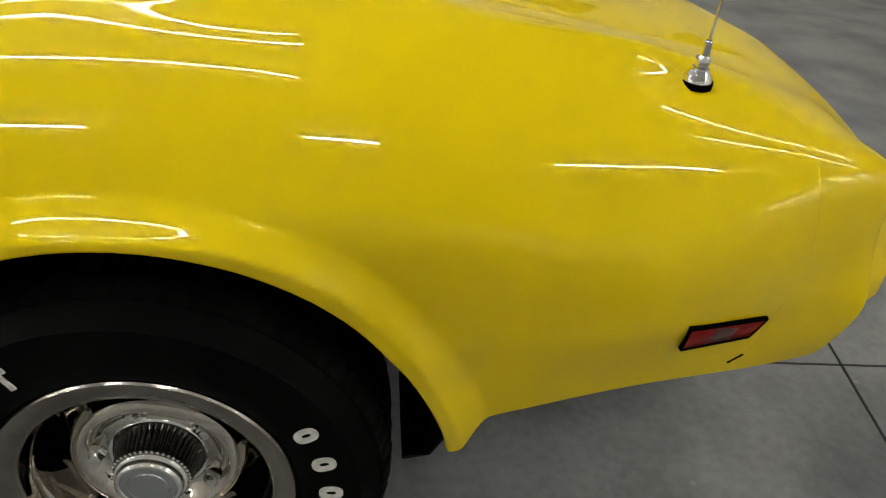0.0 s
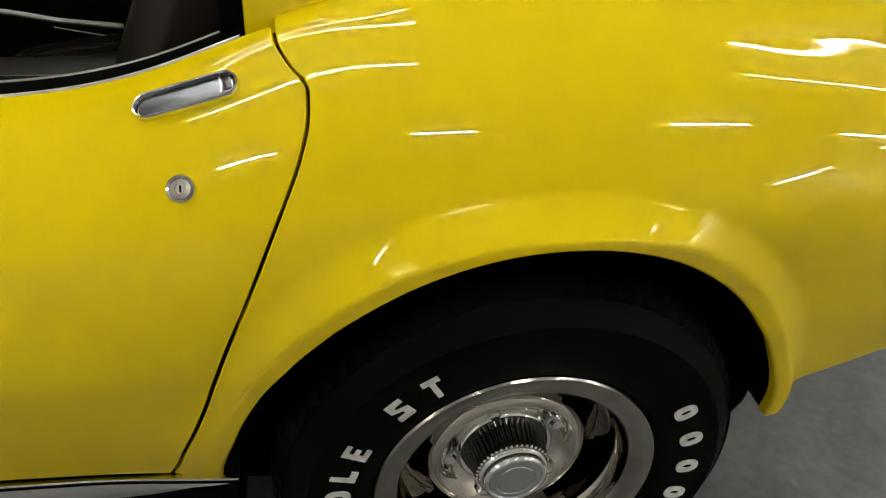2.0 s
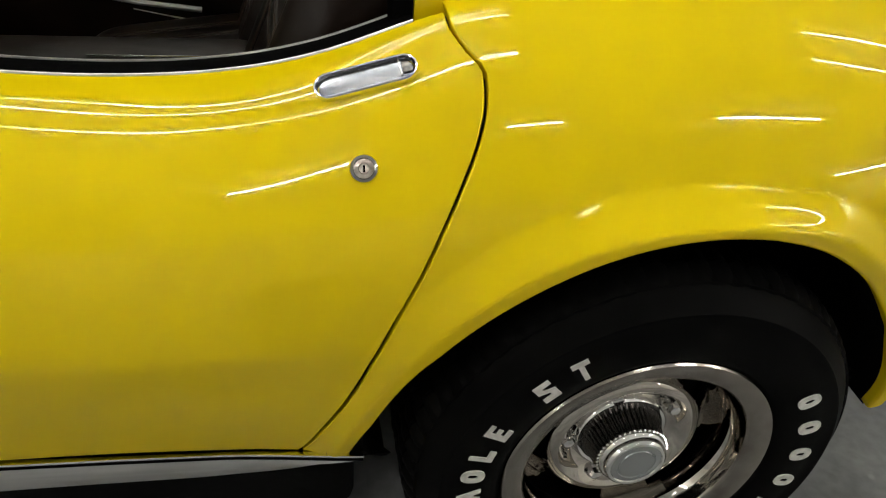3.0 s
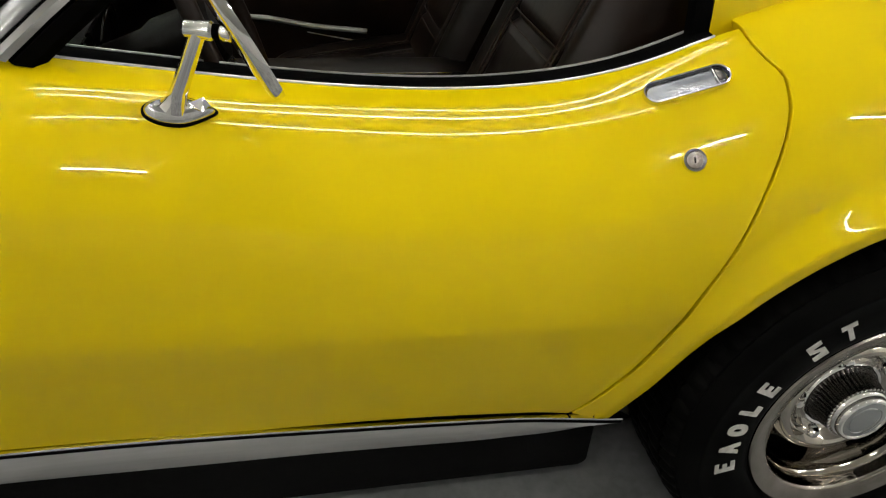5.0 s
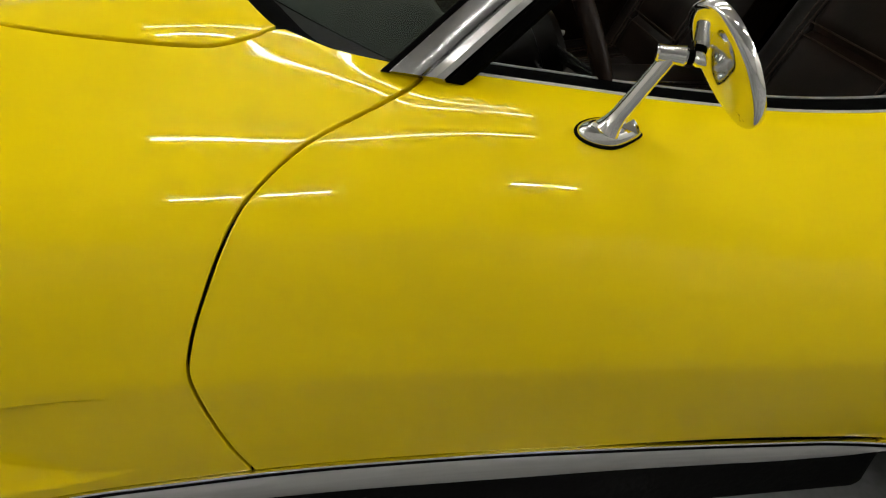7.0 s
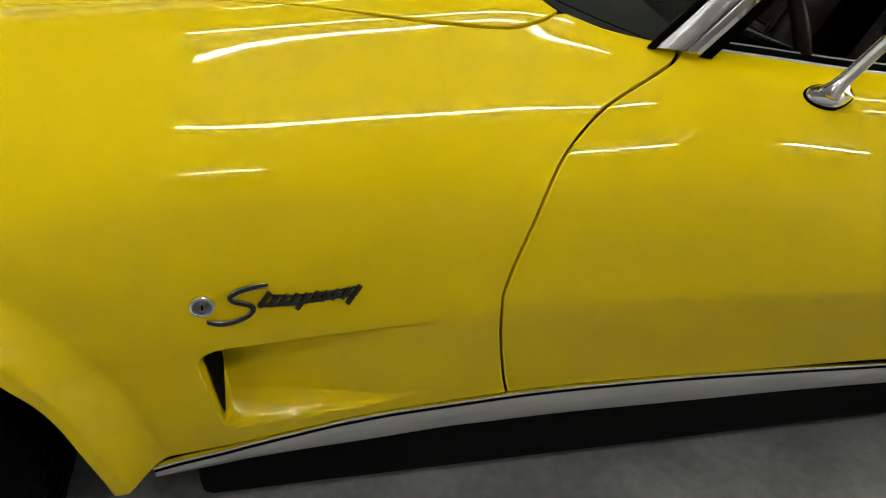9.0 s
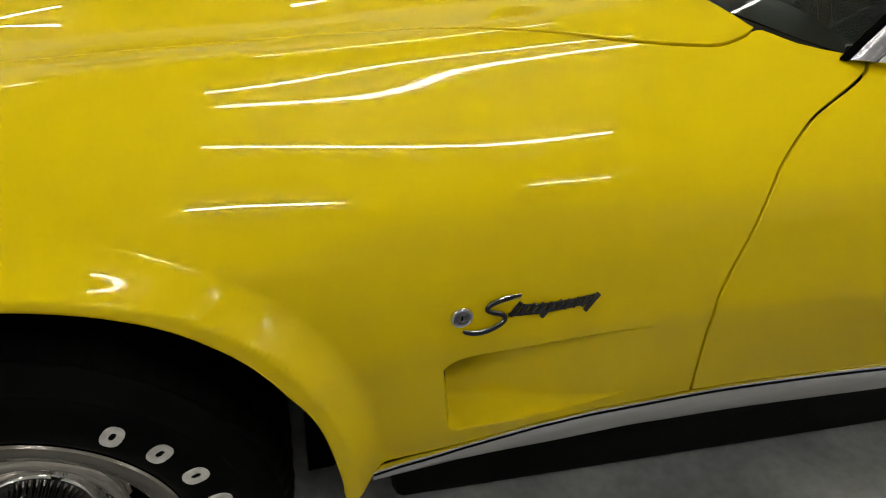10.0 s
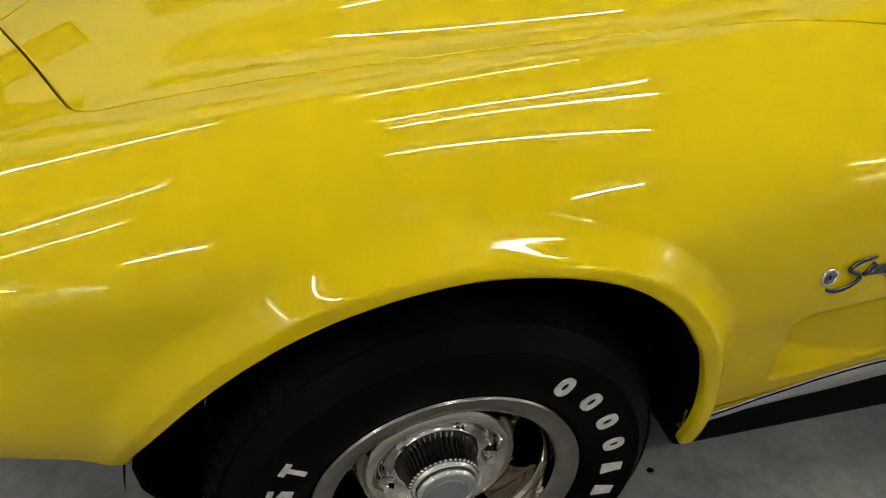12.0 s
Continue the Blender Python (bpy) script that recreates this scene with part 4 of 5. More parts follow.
# bright strips on the far door
part("trim_strip", tube_along([(-1.111, 0.497, 0.631), (-0.970, 0.497, 0.618), (-0.851, 0.497, 0.597), (-0.703, 0.497, 0.582)], 0.0075, 8), SILL_METAL, far_door, "bright trim strip")
part("trim_strip", tube_along([(-0.868, 0.497, 0.581), (-0.730, 0.497, 0.555), (-0.694, 0.497, 0.550)], 0.0025, 6), SILL_METAL, far_door)

# brushed rocker moulding under the door
ROCK_TOP = curve([(-2.03, 0.291), (-1.986, 0.299), (-1.916, 0.308), (-1.828, 0.326), (-1.74, 0.342), (-1.648, 0.349), (-1.478, 0.348), (-1.232, 0.338), (-0.9, 0.325), (-0.56, 0.318), (-0.40, 0.306)])
ROCK_LOW = curve([(-2.04, 0.247), (-1.95, 0.252), (-1.76, 0.266), (-1.58, 0.270), (-1.49, 0.265), (-1.37, 0.259), (-1.16, 0.248), (-1.03, 0.245), (-0.84, 0.246), (-0.64, 0.248), (-0.54, 0.255), (-0.44, 0.272), (-0.41, 0.284), (-0.39, 0.296)])
_ru = np.linspace(-2.025, -0.392, 110)


def edge_w(u):
    v = np.linspace(0.0, 0.3, 121)
    p = body(np.full_like(v, u), v)
    return float(-p[int(np.argmin(np.abs(p[:, 2] - ROCK_TOP(u)))), 1])


_rw = np.convolve(np.pad([edge_w(u) for u in _ru], 8, mode="edge"), np.ones(17) / 17, mode="valid")


def rocker(section):
    out = []
    for u, w in zip(_ru, _rw):
        t, b = float(ROCK_TOP(u)), float(ROCK_LOW(u))
        out.append([(u, -(w + a), t + (b - t) * f + c) for a, f, c in section])
    return sweep(out)


rocker_moulding = new("rocker_moulding")
rocker_moulding.parent = car
part("bead", rocker([(-0.006, 0, 0.0), (0.0010, 0, 0.0008), (0.0040, 0, -0.0006), (0.0050, 0, -0.0026), (0.0042, 0, -0.0046), (0.0, 0, -0.0054), (-0.006, 0, -0.005)]), CHROME, rocker_moulding)
part("groove", rocker([(-0.010, 0, -0.004), (0.0022, 0, -0.0046), (0.0032, 0, -0.0070), (0.0032, 0, -0.0110), (0.0020, 0, -0.0135), (-0.010, 0, -0.0135)]), BLACK_TRIM, rocker_moulding)
part("panel", rocker([(-0.008, 0, -0.0125), (-0.002, 0, -0.0125), (-0.001, 0, -0.0145), (0.001, 0.35, -0.008), (-0.008, 0.8, 0), (-0.014, 0.97, 0), (-0.019, 1, 0), (-0.026, 0.98, 0)]), SATIN, rocker_moulding)
part("backing", rocker([(-0.014, 0, 0.03), (-0.011, 0, 0.0), (-0.014, 0.9, 0.0), (-0.05, 0.9, 0.0), (-0.05, 0, 0.03)]), BLACK_UNDER, rocker_moulding)
tagged(rocker_moulding, "brushed aluminium rocker moulding with bright top bead")

# mirror
mirror = new("wing_mirror")
mirror.parent = door


def teardrop(length, width, n=40):
    pts = []
    for k in range(n):
        a = 2 * math.pi * k / n
        c = math.cos(a)
        pts.append((length * (0.5 * c + 0.02), width * 0.5 * math.sin(a) * (1 - 0.55 * max(c, 0) ** 1.5)))
    return pts


_mm = on_skin(-1.035, 0.829, 0.0)
_foot = teardrop(0.082, 0.039)
base = part("base", plate(_foot, [(0.0, -0.004), (0.0, 0.004), (0.002, 0.007), (0.008, 0.013), (0.014, 0.016), (0.018, 0.0165)]), CHROME, mirror)
base.matrix_local = _mm
gasket = part("gasket", plate(teardrop(0.088, 0.044), [(0.0, -0.004), (0.0, 0.002), (0.003, 0.003)]), BLACK_TRIM, mirror)
gasket.matrix_local = _mm
_a = _mm @ Vector((-0.004, 0.0, 0.010))
_l, _r = Vector((-1.011, -0.680, 0.937)), Vector((-0.979, -0.689, 0.936))
_b = _l.lerp(_r, 0.5)
part("arm", tube_along([_a, _a.lerp(_b, 0.10), _a.lerp(_b, 0.22), _a.lerp(_b, 0.6), _b], [0.017, 0.0125, 0.0105, 0.0095, 0.0092], 20), CHROME, mirror)
_d = (_r - _l).normalized()
part("knuckle", tube_along([_l, _l + _d * 0.002, _l + _d * 0.012, _r - _d * 0.003, _r], [0.0075, 0.0095, 0.0092, 0.0110, 0.0088], 20), CHROME, mirror)
part("ball", tube_along([_r - _d * 0.002, _r + _d * 0.003, _r + _d * 0.007], [0.0075, 0.0085, 0.0075], 16), BLACK_TRIM, mirror)
part("ball", tube_along([_r + _d * 0.006, _r + _d * 0.011, _r + _d * 0.020, _r + _d * 0.026], [0.006, 0.0098, 0.0098, 0.005], 16), CHROME, mirror)


def mirror_head():
    """A chrome shell, a rounded oblong narrower at its foot, with the glass towards the rear."""
    n, out = 64, []
    for k in range(n):
        a = 2 * math.pi * k / n
        c, s = math.cos(a), math.sin(a)
        r = 1 / (abs(c) ** 2.6 + abs(s) ** 2.6) ** (1 / 2.6)
        y = 0.074 * r * s
        out.append((0.0400 * r * c * (1 + 3.6 * min(y, 0) - 45 * min(y + 0.03, 0) ** 2), y))
    shell = plate(out, [(0.0030, 0.007), (0.0005, 0.0075), (0.0, 0.005), (0.0, -0.002), (0.0010, -0.0040), (0.0030, -0.0056), (0.0060, -0.0064), (0.012, -0.0069), (0.021, -0.0072)])
    glass = plate([(x * 0.93, y * 0.96) for x, y in out], [(0.0, 0.0045), (0.001, 0.0055)])
    return shell, glass


_z = Vector((0.85, 0.29, 0.44)).normalized()
_y = Vector((-0.45, 0.24, 0.85))
_y = (_y - _z * _y.dot(_z)).normalized()
_hm = Matrix((_y.cross(_z), _y, _z)).transposed().to_4x4()
_hm.translation = Vector((-0.950, -0.724, 0.938))
_shell, _pane = mirror_head()
head = part("head", _shell, CHROME, mirror)
head.matrix_local = _hm
pane = part("mirror_glass", _pane, MIRROR, mirror)
pane.matrix_local = _hm
tagged(mirror, "chrome door mirror on a slim chrome arm")


# ---------- wheels ----------
def wheel():
    e = new("wheel")
    e.parent = car
    o = 0.83
    # depth is counted outwards from the hub plane, face of the tyre at 0.24
    side = [(0.199, 0.205), (0.206, 0.222), (0.214, 0.229), (0.226, 0.2345), (0.245, 0.2385), (0.272, 0.2395), (0.292, 0.2375), (0.2955, 0.2390), (0.299, 0.2385), (0.302, 0.2350), (0.316, 0.225), (0.327, 0.212)]
    other = [(r, -0.02 - (d - 0.24)) for r, d in reversed(side)]
    part("tyre", lathe(side + [(0.333, 0.200), (0.333, 0.02)] + other, 96), RUBBER, e, "black tyre with raised white sidewall marks")
    # tread: grooved bands with cut shoulders
    bm = bmesh.new()
    n = 216
    bands = ((0.214, 0.182, True), (0.176, 0.138, False), (0.132, 0.094, False), (0.088, 0.048, False), (0.042, 0.008, True))
    for d0, d1, shoulder in bands:
        rings = []
        for k in range(n):
            a = 2 * math.pi * k / n
            low = 0.005 if k % 3 == 0 else 0.0
            c, s = math.cos(a), math.sin(a)
            edge = 0.327 if shoulder else 0.335
            r0, r1 = (edge, 0.342) if d0 > 0.2 else ((0.342, edge) if shoulder else (0.342, 0.342))
            row = [(0.330, d0), (r0 - low, d0), ((r0 + r1) / 2 + 0.002 - low, (d0 * 0.6 + d1 * 0.4)), (r1 - low, d1), (0.330, d1)]
            rings.append([bm.verts.new((r * c, -d, r * s)) for r, d in row])
        for k in range(n):
            a, b = rings[k], rings[(k + 1) % n]
            for i in range(4):
                bm.faces.new((a[i], a[i + 1], b[i + 1], b[i]))
    bmesh.ops.recalc_face_normals(bm, faces=bm.faces[:])
    part("tread", bm, RUBBER, e)
    # bright trim ring and barrel
    part("trim_ring", lathe([(0.203, 0.214), (0.2075, 0.222), (0.2075, 0.2265), (0.205, 0.2295), (0.200, 0.2290), (0.176, 0.2225), (0.173, 0.2205), (0.171, 0.217)], 96), RING, e, "dull steel trim ring")
    part("rim_well", lathe([(0.1712, 0.2175), (0.170, 0.208), (0.1695, 0.196), (0.164, 0.188), (0.1655, 0.180), (0.162, 0.172), (0.160, 0.150), (0.157, 0.130)], 96), WHEEL_SILVER, e, "polished inner rim")
    part("barrel", lathe([(0.198, 0.21), (0.176, 0.205), (0.172, 0.180), (0.168, 0.150), (0.160, 0.126), (0.156, 0.06)], 72), WHEEL_SILVER, e)
    # slotted disc
    prof = [(0.159, 0.128), (0.155, 0.130), (0.150, 0.133), (0.145, 0.137), (0.139, 0.143), (0.133, 0.151), (0.129, 0.158), (0.126, 0.163), (0.120, 0.172), (0.113, 0.178), (0.105, 0.179), (0.097, 0.174), (0.090, 0.165), (0.083, 0.157), (0.072, 0.153), (0.055, 0.152)]
    bm = lathe(prof, 120)
    kill = []
    for f in bm.faces:
        c = f.calc_center_median()
        r, a = math.hypot(c.x, c.z), math.degrees(math.atan2(c.z, c.x)) % 72
        if 0.117 < r < 0.157 and abs(a - 36) < (24 if 0.124 < r < 0.152 else 19.5):
            kill.append(f)
    bmesh.ops.delete(bm, geom=kill, context="FACES")
    rim = [ed for ed in bm.edges if ed.is_boundary]
    got = bmesh.ops.extrude_edge_only(bm, edges=rim)
    for v in got["geom"]:
        if isinstance(v, bmesh.types.BMVert):
            v.co.y += 0.010
    bmesh.ops.recalc_face_normals(bm, faces=bm.faces[:])
    part("slotted_disc", bm, WHEEL_SILVER, e, "polished slotted steel wheel disc")
    part("brake_drum", lathe([(0.154, 0.06), (0.154, 0.100), (0.06, 0.105), (0.0, 0.105)], 48), BLACK_UNDER, e)
    # lug nuts round the cap
    for k in range(5):
        a = 2 * math.pi * (k + 0.5) / 5
        nut = lathe([(0.0125, 0.150), (0.0125, 0.166), (0.010, 0.171), (0.0085, 0.174), (0.004, 0.1745), (0.0, 0.1745)], 6)
        nut.transform(Matrix.Translation((0.088 * math.cos(a), 0, 0.088 * math.sin(a))))
        part("lug_nut", nut, CHROME, e)
    # tall fluted centre cap
    part("cap_foot", lathe([(0.076, 0.152), (0.074, 0.160), (0.070, 0.1635), (0.066, 0.162), (0.0645, 0.158)], 64), CHROME, e)
    bm = bmesh.new()
    n, rings = 176, []
    for k in range(n):
        a = 2 * math.pi * k / n
        dip = 0.0 if k % 4 < 2 else 0.0036
        rings.append([bm.verts.new(((r - dip * g) * math.cos(a), -d, (r - dip * g) * math.sin(a))) for r, d, g in ((0.0655, 0.158, 0.3), (0.062, 0.166, 1), (0.0545, 0.198, 1), (0.053, 0.204, 0.3))])
    for k in range(n):
        a, b = rings[k], rings[(k + 1) % n]
        for i in range(3):
            bm.faces.new((a[i], a[i + 1], b[i + 1], b[i]))
    bmesh.ops.recalc_face_normals(bm, faces=bm.faces[:])
    part("fluted_barrel", bm, FLUTE, e, "dark fluted barrel of the centre cap", smooth=False)
    bm = bmesh.new()
    for k in range(44):
        a = 2 * math.pi * k / 44
        bmesh.ops.create_icosphere(bm, subdivisions=1, radius=0.0022, matrix=Matrix.Translation((0.0542 * math.cos(a), -0.2045, 0.0542 * math.sin(a))))
    part("beading", bm, CHROME, e)
    part("cap_rim", lathe([(0.0535, 0.203), (0.0525, 0.208), (0.0495, 0.212), (0.048, 0.2125), (0.0475, 0.216), (0.0465, 0.220), (0.0435, 0.2225), (0.040, 0.2225), (0.0385, 0.2205)], 64), CHROME, e)
    part("cap_face", lathe([(0.0395, 0.2195), (0.038, 0.2212), (0.0305, 0.2218), (0.0295, 0.2206), (0.028, 0.2206), (0.027, 0.2222), (0.020, 0.2230), (0.0, 0.2235)], 64), CAP_GREY, e, "ringed grey centre cap face")
    # raised white marks on the sidewall: two runs of plain shapes, rings and blocks with cut sides
    def mark(kind, wide, tall=0.034, thick=0.0022):
        bm = bmesh.new()
        if kind == "ring":
            n, loops = 20, []
            for f, h in ((1.0, 0.0), (1.0, thick), (0.36, thick), (0.36, 0.0)):
                loop = []
                for k in range(n):
                    c, q = math.cos(2 * math.pi * k / n), math.sin(2 * math.pi * k / n)
                    r = 1 / (abs(c) ** 2.6 + abs(q) ** 2.6) ** (1 / 2.6)
                    loop.append(bm.verts.new((r * c * wide / 2 * (f if f == 1 else 0.30), -h, r * q * tall / 2 * (f if f == 1 else 0.42))))
                loops.append(loop)
            for a, b in zip(loops, loops[1:]):
                for k in range(n):
                    bm.faces.new((a[k], a[(k + 1) % n], b[(k + 1) % n], b[k]))
        else:
            w, t = wide / 2, tall / 2
            outline = {
                "tee": [(-w, t), (-w, t * 0.52), (-w * 0.3, t * 0.52), (-w * 0.3, -t), (w * 0.3, -t), (w * 0.3, t * 0.52), (w, t * 0.52), (w, t)],
                "foot": [(-w, t), (-w, -t), (w, -t), (w, -t * 0.45), (-w * 0.25, -t * 0.45), (-w * 0.25, t)],
                "comb": [(-w, t), (-w, -t), (w, -t), (w, -t * 0.6), (-w * 0.2, -t * 0.6), (-w * 0.2, -t * 0.2), (w * 0.7, -t * 0.2), (w * 0.7, t * 0.2), (-w * 0.2, t * 0.2), (-w * 0.2, t * 0.6), (w, t * 0.6), (w, t)],
                "wedge": [(-w, -t), (-w * 0.3, t), (w * 0.3, t), (w, -t), (w * 0.45, -t), (w * 0.2, -t * 0.45), (-w * 0.2, -t * 0.45), (-w * 0.45, -t)],
                "block": [(-w, -t), (-w * 0.8, t), (w * 0.8, t), (w, -t)],
                "step": [(-w, -t), (-w, -t * 0.55), (w * 0.2, -t * 0.5), (w * 0.2, -t * 0.2), (-w, t * 0.1), (-w, t), (w, t), (w, t * 0.55), (-w * 0.2, t * 0.5), (-w * 0.2, t * 0.25), (w, -t * 0.05), (w, -t)],
            }[kind]
            top = [bm.verts.new((x, -thick, z)) for x, z in outline]
            low = [bm.verts.new((x, 0, z)) for x, z in outline]
            bm.faces.new(top)
            for k in range(len(top)):
                bm.faces.new((top[k], low[k], low[(k + 1) % len(top)], top[(k + 1) % len(top)]))
        bmesh.ops.recalc_face_normals(bm, faces=bm.faces[:])
        return bm

    for a, w, kind in ((29.3, 0.025, "ring"), (15.6, 0.026, "ring"), (2.0, 0.026, "ring"), (-11.4, 0.025, "ring"), (-24.5, 0.022, "block"), (-37, 0.022, "block"), (-50, 0.024, "block"), (-63, 0.023, "block"),
                       (192, 0.022, "comb"), (182, 0.025, "wedge"), (172.5, 0.025, "ring"), (163, 0.020, "foot"), (153, 0.021, "comb"), (133.0, 0.024, "step"), (121.2, 0.024, "tee")):
        shape = mark(kind, w)
        shape.transform(Matrix.Rotation(radians(-(a - 90)), 4, "Y") @ Matrix.Translation((0, -0.2385, 0.2565)))
        part("sidewall_mark", shape, WHITE_LETTER, e, smooth=False)
    return tagged(e, "polished five-slot wheel with wide black tyre")


OUT = 0.597
rear_wheel = wheel()
rear_wheel.matrix_local = pose(0, -OUT, HUB_Z)
copy_thing(rear_wheel, pose(AXLE, -OUT, HUB_Z) @ Matrix.Rotation(radians(-26.5), 4, "Y"))
copy_thing(rear_wheel, pose(0, OUT, HUB_Z, 0, 0, 180))
copy_thing(rear_wheel, pose(AXLE, OUT, HUB_Z, 0, 0, 180))


def wheel_well(axle, sgn, a0, a1):
    bm = bmesh.new()
    rings = []
    for k in range(49):
        a = radians(a0 + (a1 - a0) * k / 48)
        c, s = math.cos(a), math.sin(a)
        rings.append([bm.verts.new((axle + r * c, sgn * w, HUB_Z + r * s)) for r, w in ((0.10, 0.40), (0.43, 0.40), (0.452, 0.43), (0.452, 0.66), (0.446, 0.74))])
    for a, b in zip(rings, rings[1:]):
        for i in range(4):
            bm.faces.new((a[i], a[i + 1], b[i + 1], b[i]))
    part("wheel_well", bm, BLACK_UNDER, car)


for sgn in (-1, 1):
    wheel_well(0.0, sgn, -1, 182)
    wheel_well(AXLE, sgn, -6, 176)
# made low and wide: its black side doubles as the shadow under the rocker
part("underbody", box(1.58, 1.37, 0.21, (-1.19, 0, 0.223), 0.02), BLACK_UNDER, car)
part("underbody", box(0.9, 0.78, 0.2, (AXLE, 0, 0.36), 0.02), BLACK_UNDER, car)
part("underbody", box(1.5, 0.78, 0.2, (0.25, 0, 0.36), 0.02), BLACK_UNDER, car)
part("underbody", box(0.42, 1.00, 0.10, (0.72, 0, 0.52), 0.02), BLACK_UNDER, car)
part("underbody", box(0.5, 1.25, 0.08, (-3.15, 0, 0.44), 0.02), BLACK_UNDER, car)


def shade_panel(axle, sgn, side, reach=0.0):
    """An added slanting black panel in place of the shade behind or ahead of a wheel; it closes the well below the lip.
    """
    line = [(0.452, 0.36), (0.447, 0.31), (0.42, 0.24), (0.385, 0.165)]
    back = [(x + 0.006, z) for x, z in reversed(line)]
    part("shade_panel", sweep([[(axle + side * (x + reach), sgn * w, max(z, low)) for x, z in line + back] for w, low in ((0.40, 0.16), (0.53, 0.16), (0.64, 0.18), (0.70, 0.26))]), BLACK_UNDER, car)


for sgn in (-1, 1):
    shade_panel(0.0, sgn, 1, -0.015)
    shade_panel(0.0, sgn, -1, -0.04)
    shade_panel(AXLE, sgn, 1, -0.02)
    shade_panel(AXLE, sgn, -1, -0.018)

# ---------- glass, roof and cabin ----------
def screen_point(s, h, lift=0.0):
    """The windshield: s from -1 to 1 across, h from its base to its top."""
    base = Vector((-1.60 + 0.35 * abs(s) ** 2.2, 0.575 * s, 0.955 - 0.085 * abs(s) ** 2.0))
    top = Vector((-0.955 + 0.085 * abs(s) ** 2.2, 0.455 * s, 1.175 - 0.015 * s * s))
    p = base.lerp(top, h)
    n = Vector((-0.5, 0, 0.86))
    return p + n * (0.025 * 4 * h * (1 - h) + lift)


windshield = new("windshield")
windshield.parent = car
bm = bmesh.new()
grid = [[bm.verts.new(screen_point(-1 + 2 * i / 40, j / 14)) for j in range(15)] for i in range(41)]
for i in range(40):
    for j in range(14):
        bm.faces.new((grid[i][j], grid[i + 1][j], grid[i + 1][j + 1], grid[i][j + 1]))
bmesh.ops.recalc_face_normals(bm, faces=bm.faces[:])
bmesh.ops.solidify(bm, geom=bm.faces[:], thickness=0.005)
pane = part("glass", bm, GLASS, windshield, "green-tinted windshield glass")
pane.visible_shadow = False
tagged(windshield, "raked green-tinted windshield")

# black cowl between bonnet and glass
part("cowl", sweep([[Vector((float(GLASS_BASE(abs(w))) + dx, w, zz)) for dx, zz in ((-0.03, 0.83), (0.0, 0.866 + 0.06 * (1 - (w / 0.6) ** 2)), (0.06, 0.866 + 0.07 * (1 - (w / 0.6) ** 2)), (0.12, 0.83))] for w in np.linspace(-0.572, 0.572, 41)], closed=False), BLACK_TRIM, car, "black cowl panel below the glass")


def pillar(sgn):
    e = new("windshield_pillar")
    e.parent = car
    a, b = Vector((-1.287, sgn * 0.6045, 0.8485)), Vector((-0.885, sgn * 0.468, 1.163))
    along = (b - a).normalized()
    out = Vector((-0.25, sgn * 0.86, 0.42))
    out = (out - along * out.dot(along)).normalized()
    fore = out.cross(along).normalized()
    if fore.x > 0:
        fore = -fore

    def bar(section):
        st = []
        for h in (0.09, 0.25, 0.5, 0.75, 1.0):
            p = a.lerp(b, h) + out * (0.012 * 4 * h * (1 - h))
            st.append([p + fore * f + out * o - along * ((f + 0.042) * 0.85 - 0.03 if h < 0.2 else 0) for f, o in section])
        return sweep(st)

    part("outer_trim", bar([(0.024, -0.012), (0.026, 0.001), (0.022, 0.005), (0.004, 0.0075), (-0.002, 0.006), (-0.002, -0.012)]), PILLAR, e, "brushed stainless pillar trim")
    part("inner_trim", bar([(-0.003, -0.010), (-0.003, 0.003), (-0.007, 0.0075), (-0.016, 0.0085), (-0.023, 0.004), (-0.025, -0.010)]), CHROME, e)
    part("seal", bar([(-0.025, -0.020), (-0.025, 0.000), (-0.028, 0.001), (-0.040, -0.008), (-0.042, -0.025)]), BLACK_TRIM, e)
    part("glass_seal", bar([(0.024, -0.012), (0.026, 0.000), (0.033, -0.001), (0.036, -0.012)]), BLACK_TRIM, e)
    for k in range(2):
        s = disc([(0.0045, 0.0), (0.0045, 0.0012), (0.003, 0.0022), (0.0, 0.0024)], 14)
        s.transform(Matrix.Translation(a + along * (0.058 + 0.012 * k) + fore * (0.012 - 0.016 * k) + out * 0.0065) @ out.to_track_quat("Z", "Y").to_matrix().to_4x4())
        part("screw", s, CHROME, e)
    return tagged(e, "brushed stainless windshield pillar")


pillar(-1)
pillar(1)

# roof: header, T-bar hoop, buttresses and rear window
part("roof_header", sweep([[(x, y, z) for x, z in ((-0.955 + 0.085 * abs(y / 0.455) ** 2.2 - 0.02, 1.178 - 0.015 * (y / 0.455) ** 2), (-0.93 + 0.085 * abs(y / 0.455) ** 2.2, 1.192 - 0.02 * (y / 0.455) ** 2), (-0.86 + 0.06 * abs(y / 0.455) ** 2.2, 1.192 - 0.02 * (y / 0.455) ** 2), (-0.86, 1.160))] for y in np.linspace(-0.47, 0.47, 21)]), YELLOW, car)
part("roof_bar", sweep([[(x, y, z) for y, z in ((-0.06, 1.185), (-0.05, 1.202), (0.05, 1.202), (0.06, 1.185))] for x in np.linspace(-0.88, -0.42, 8)]), YELLOW, car)


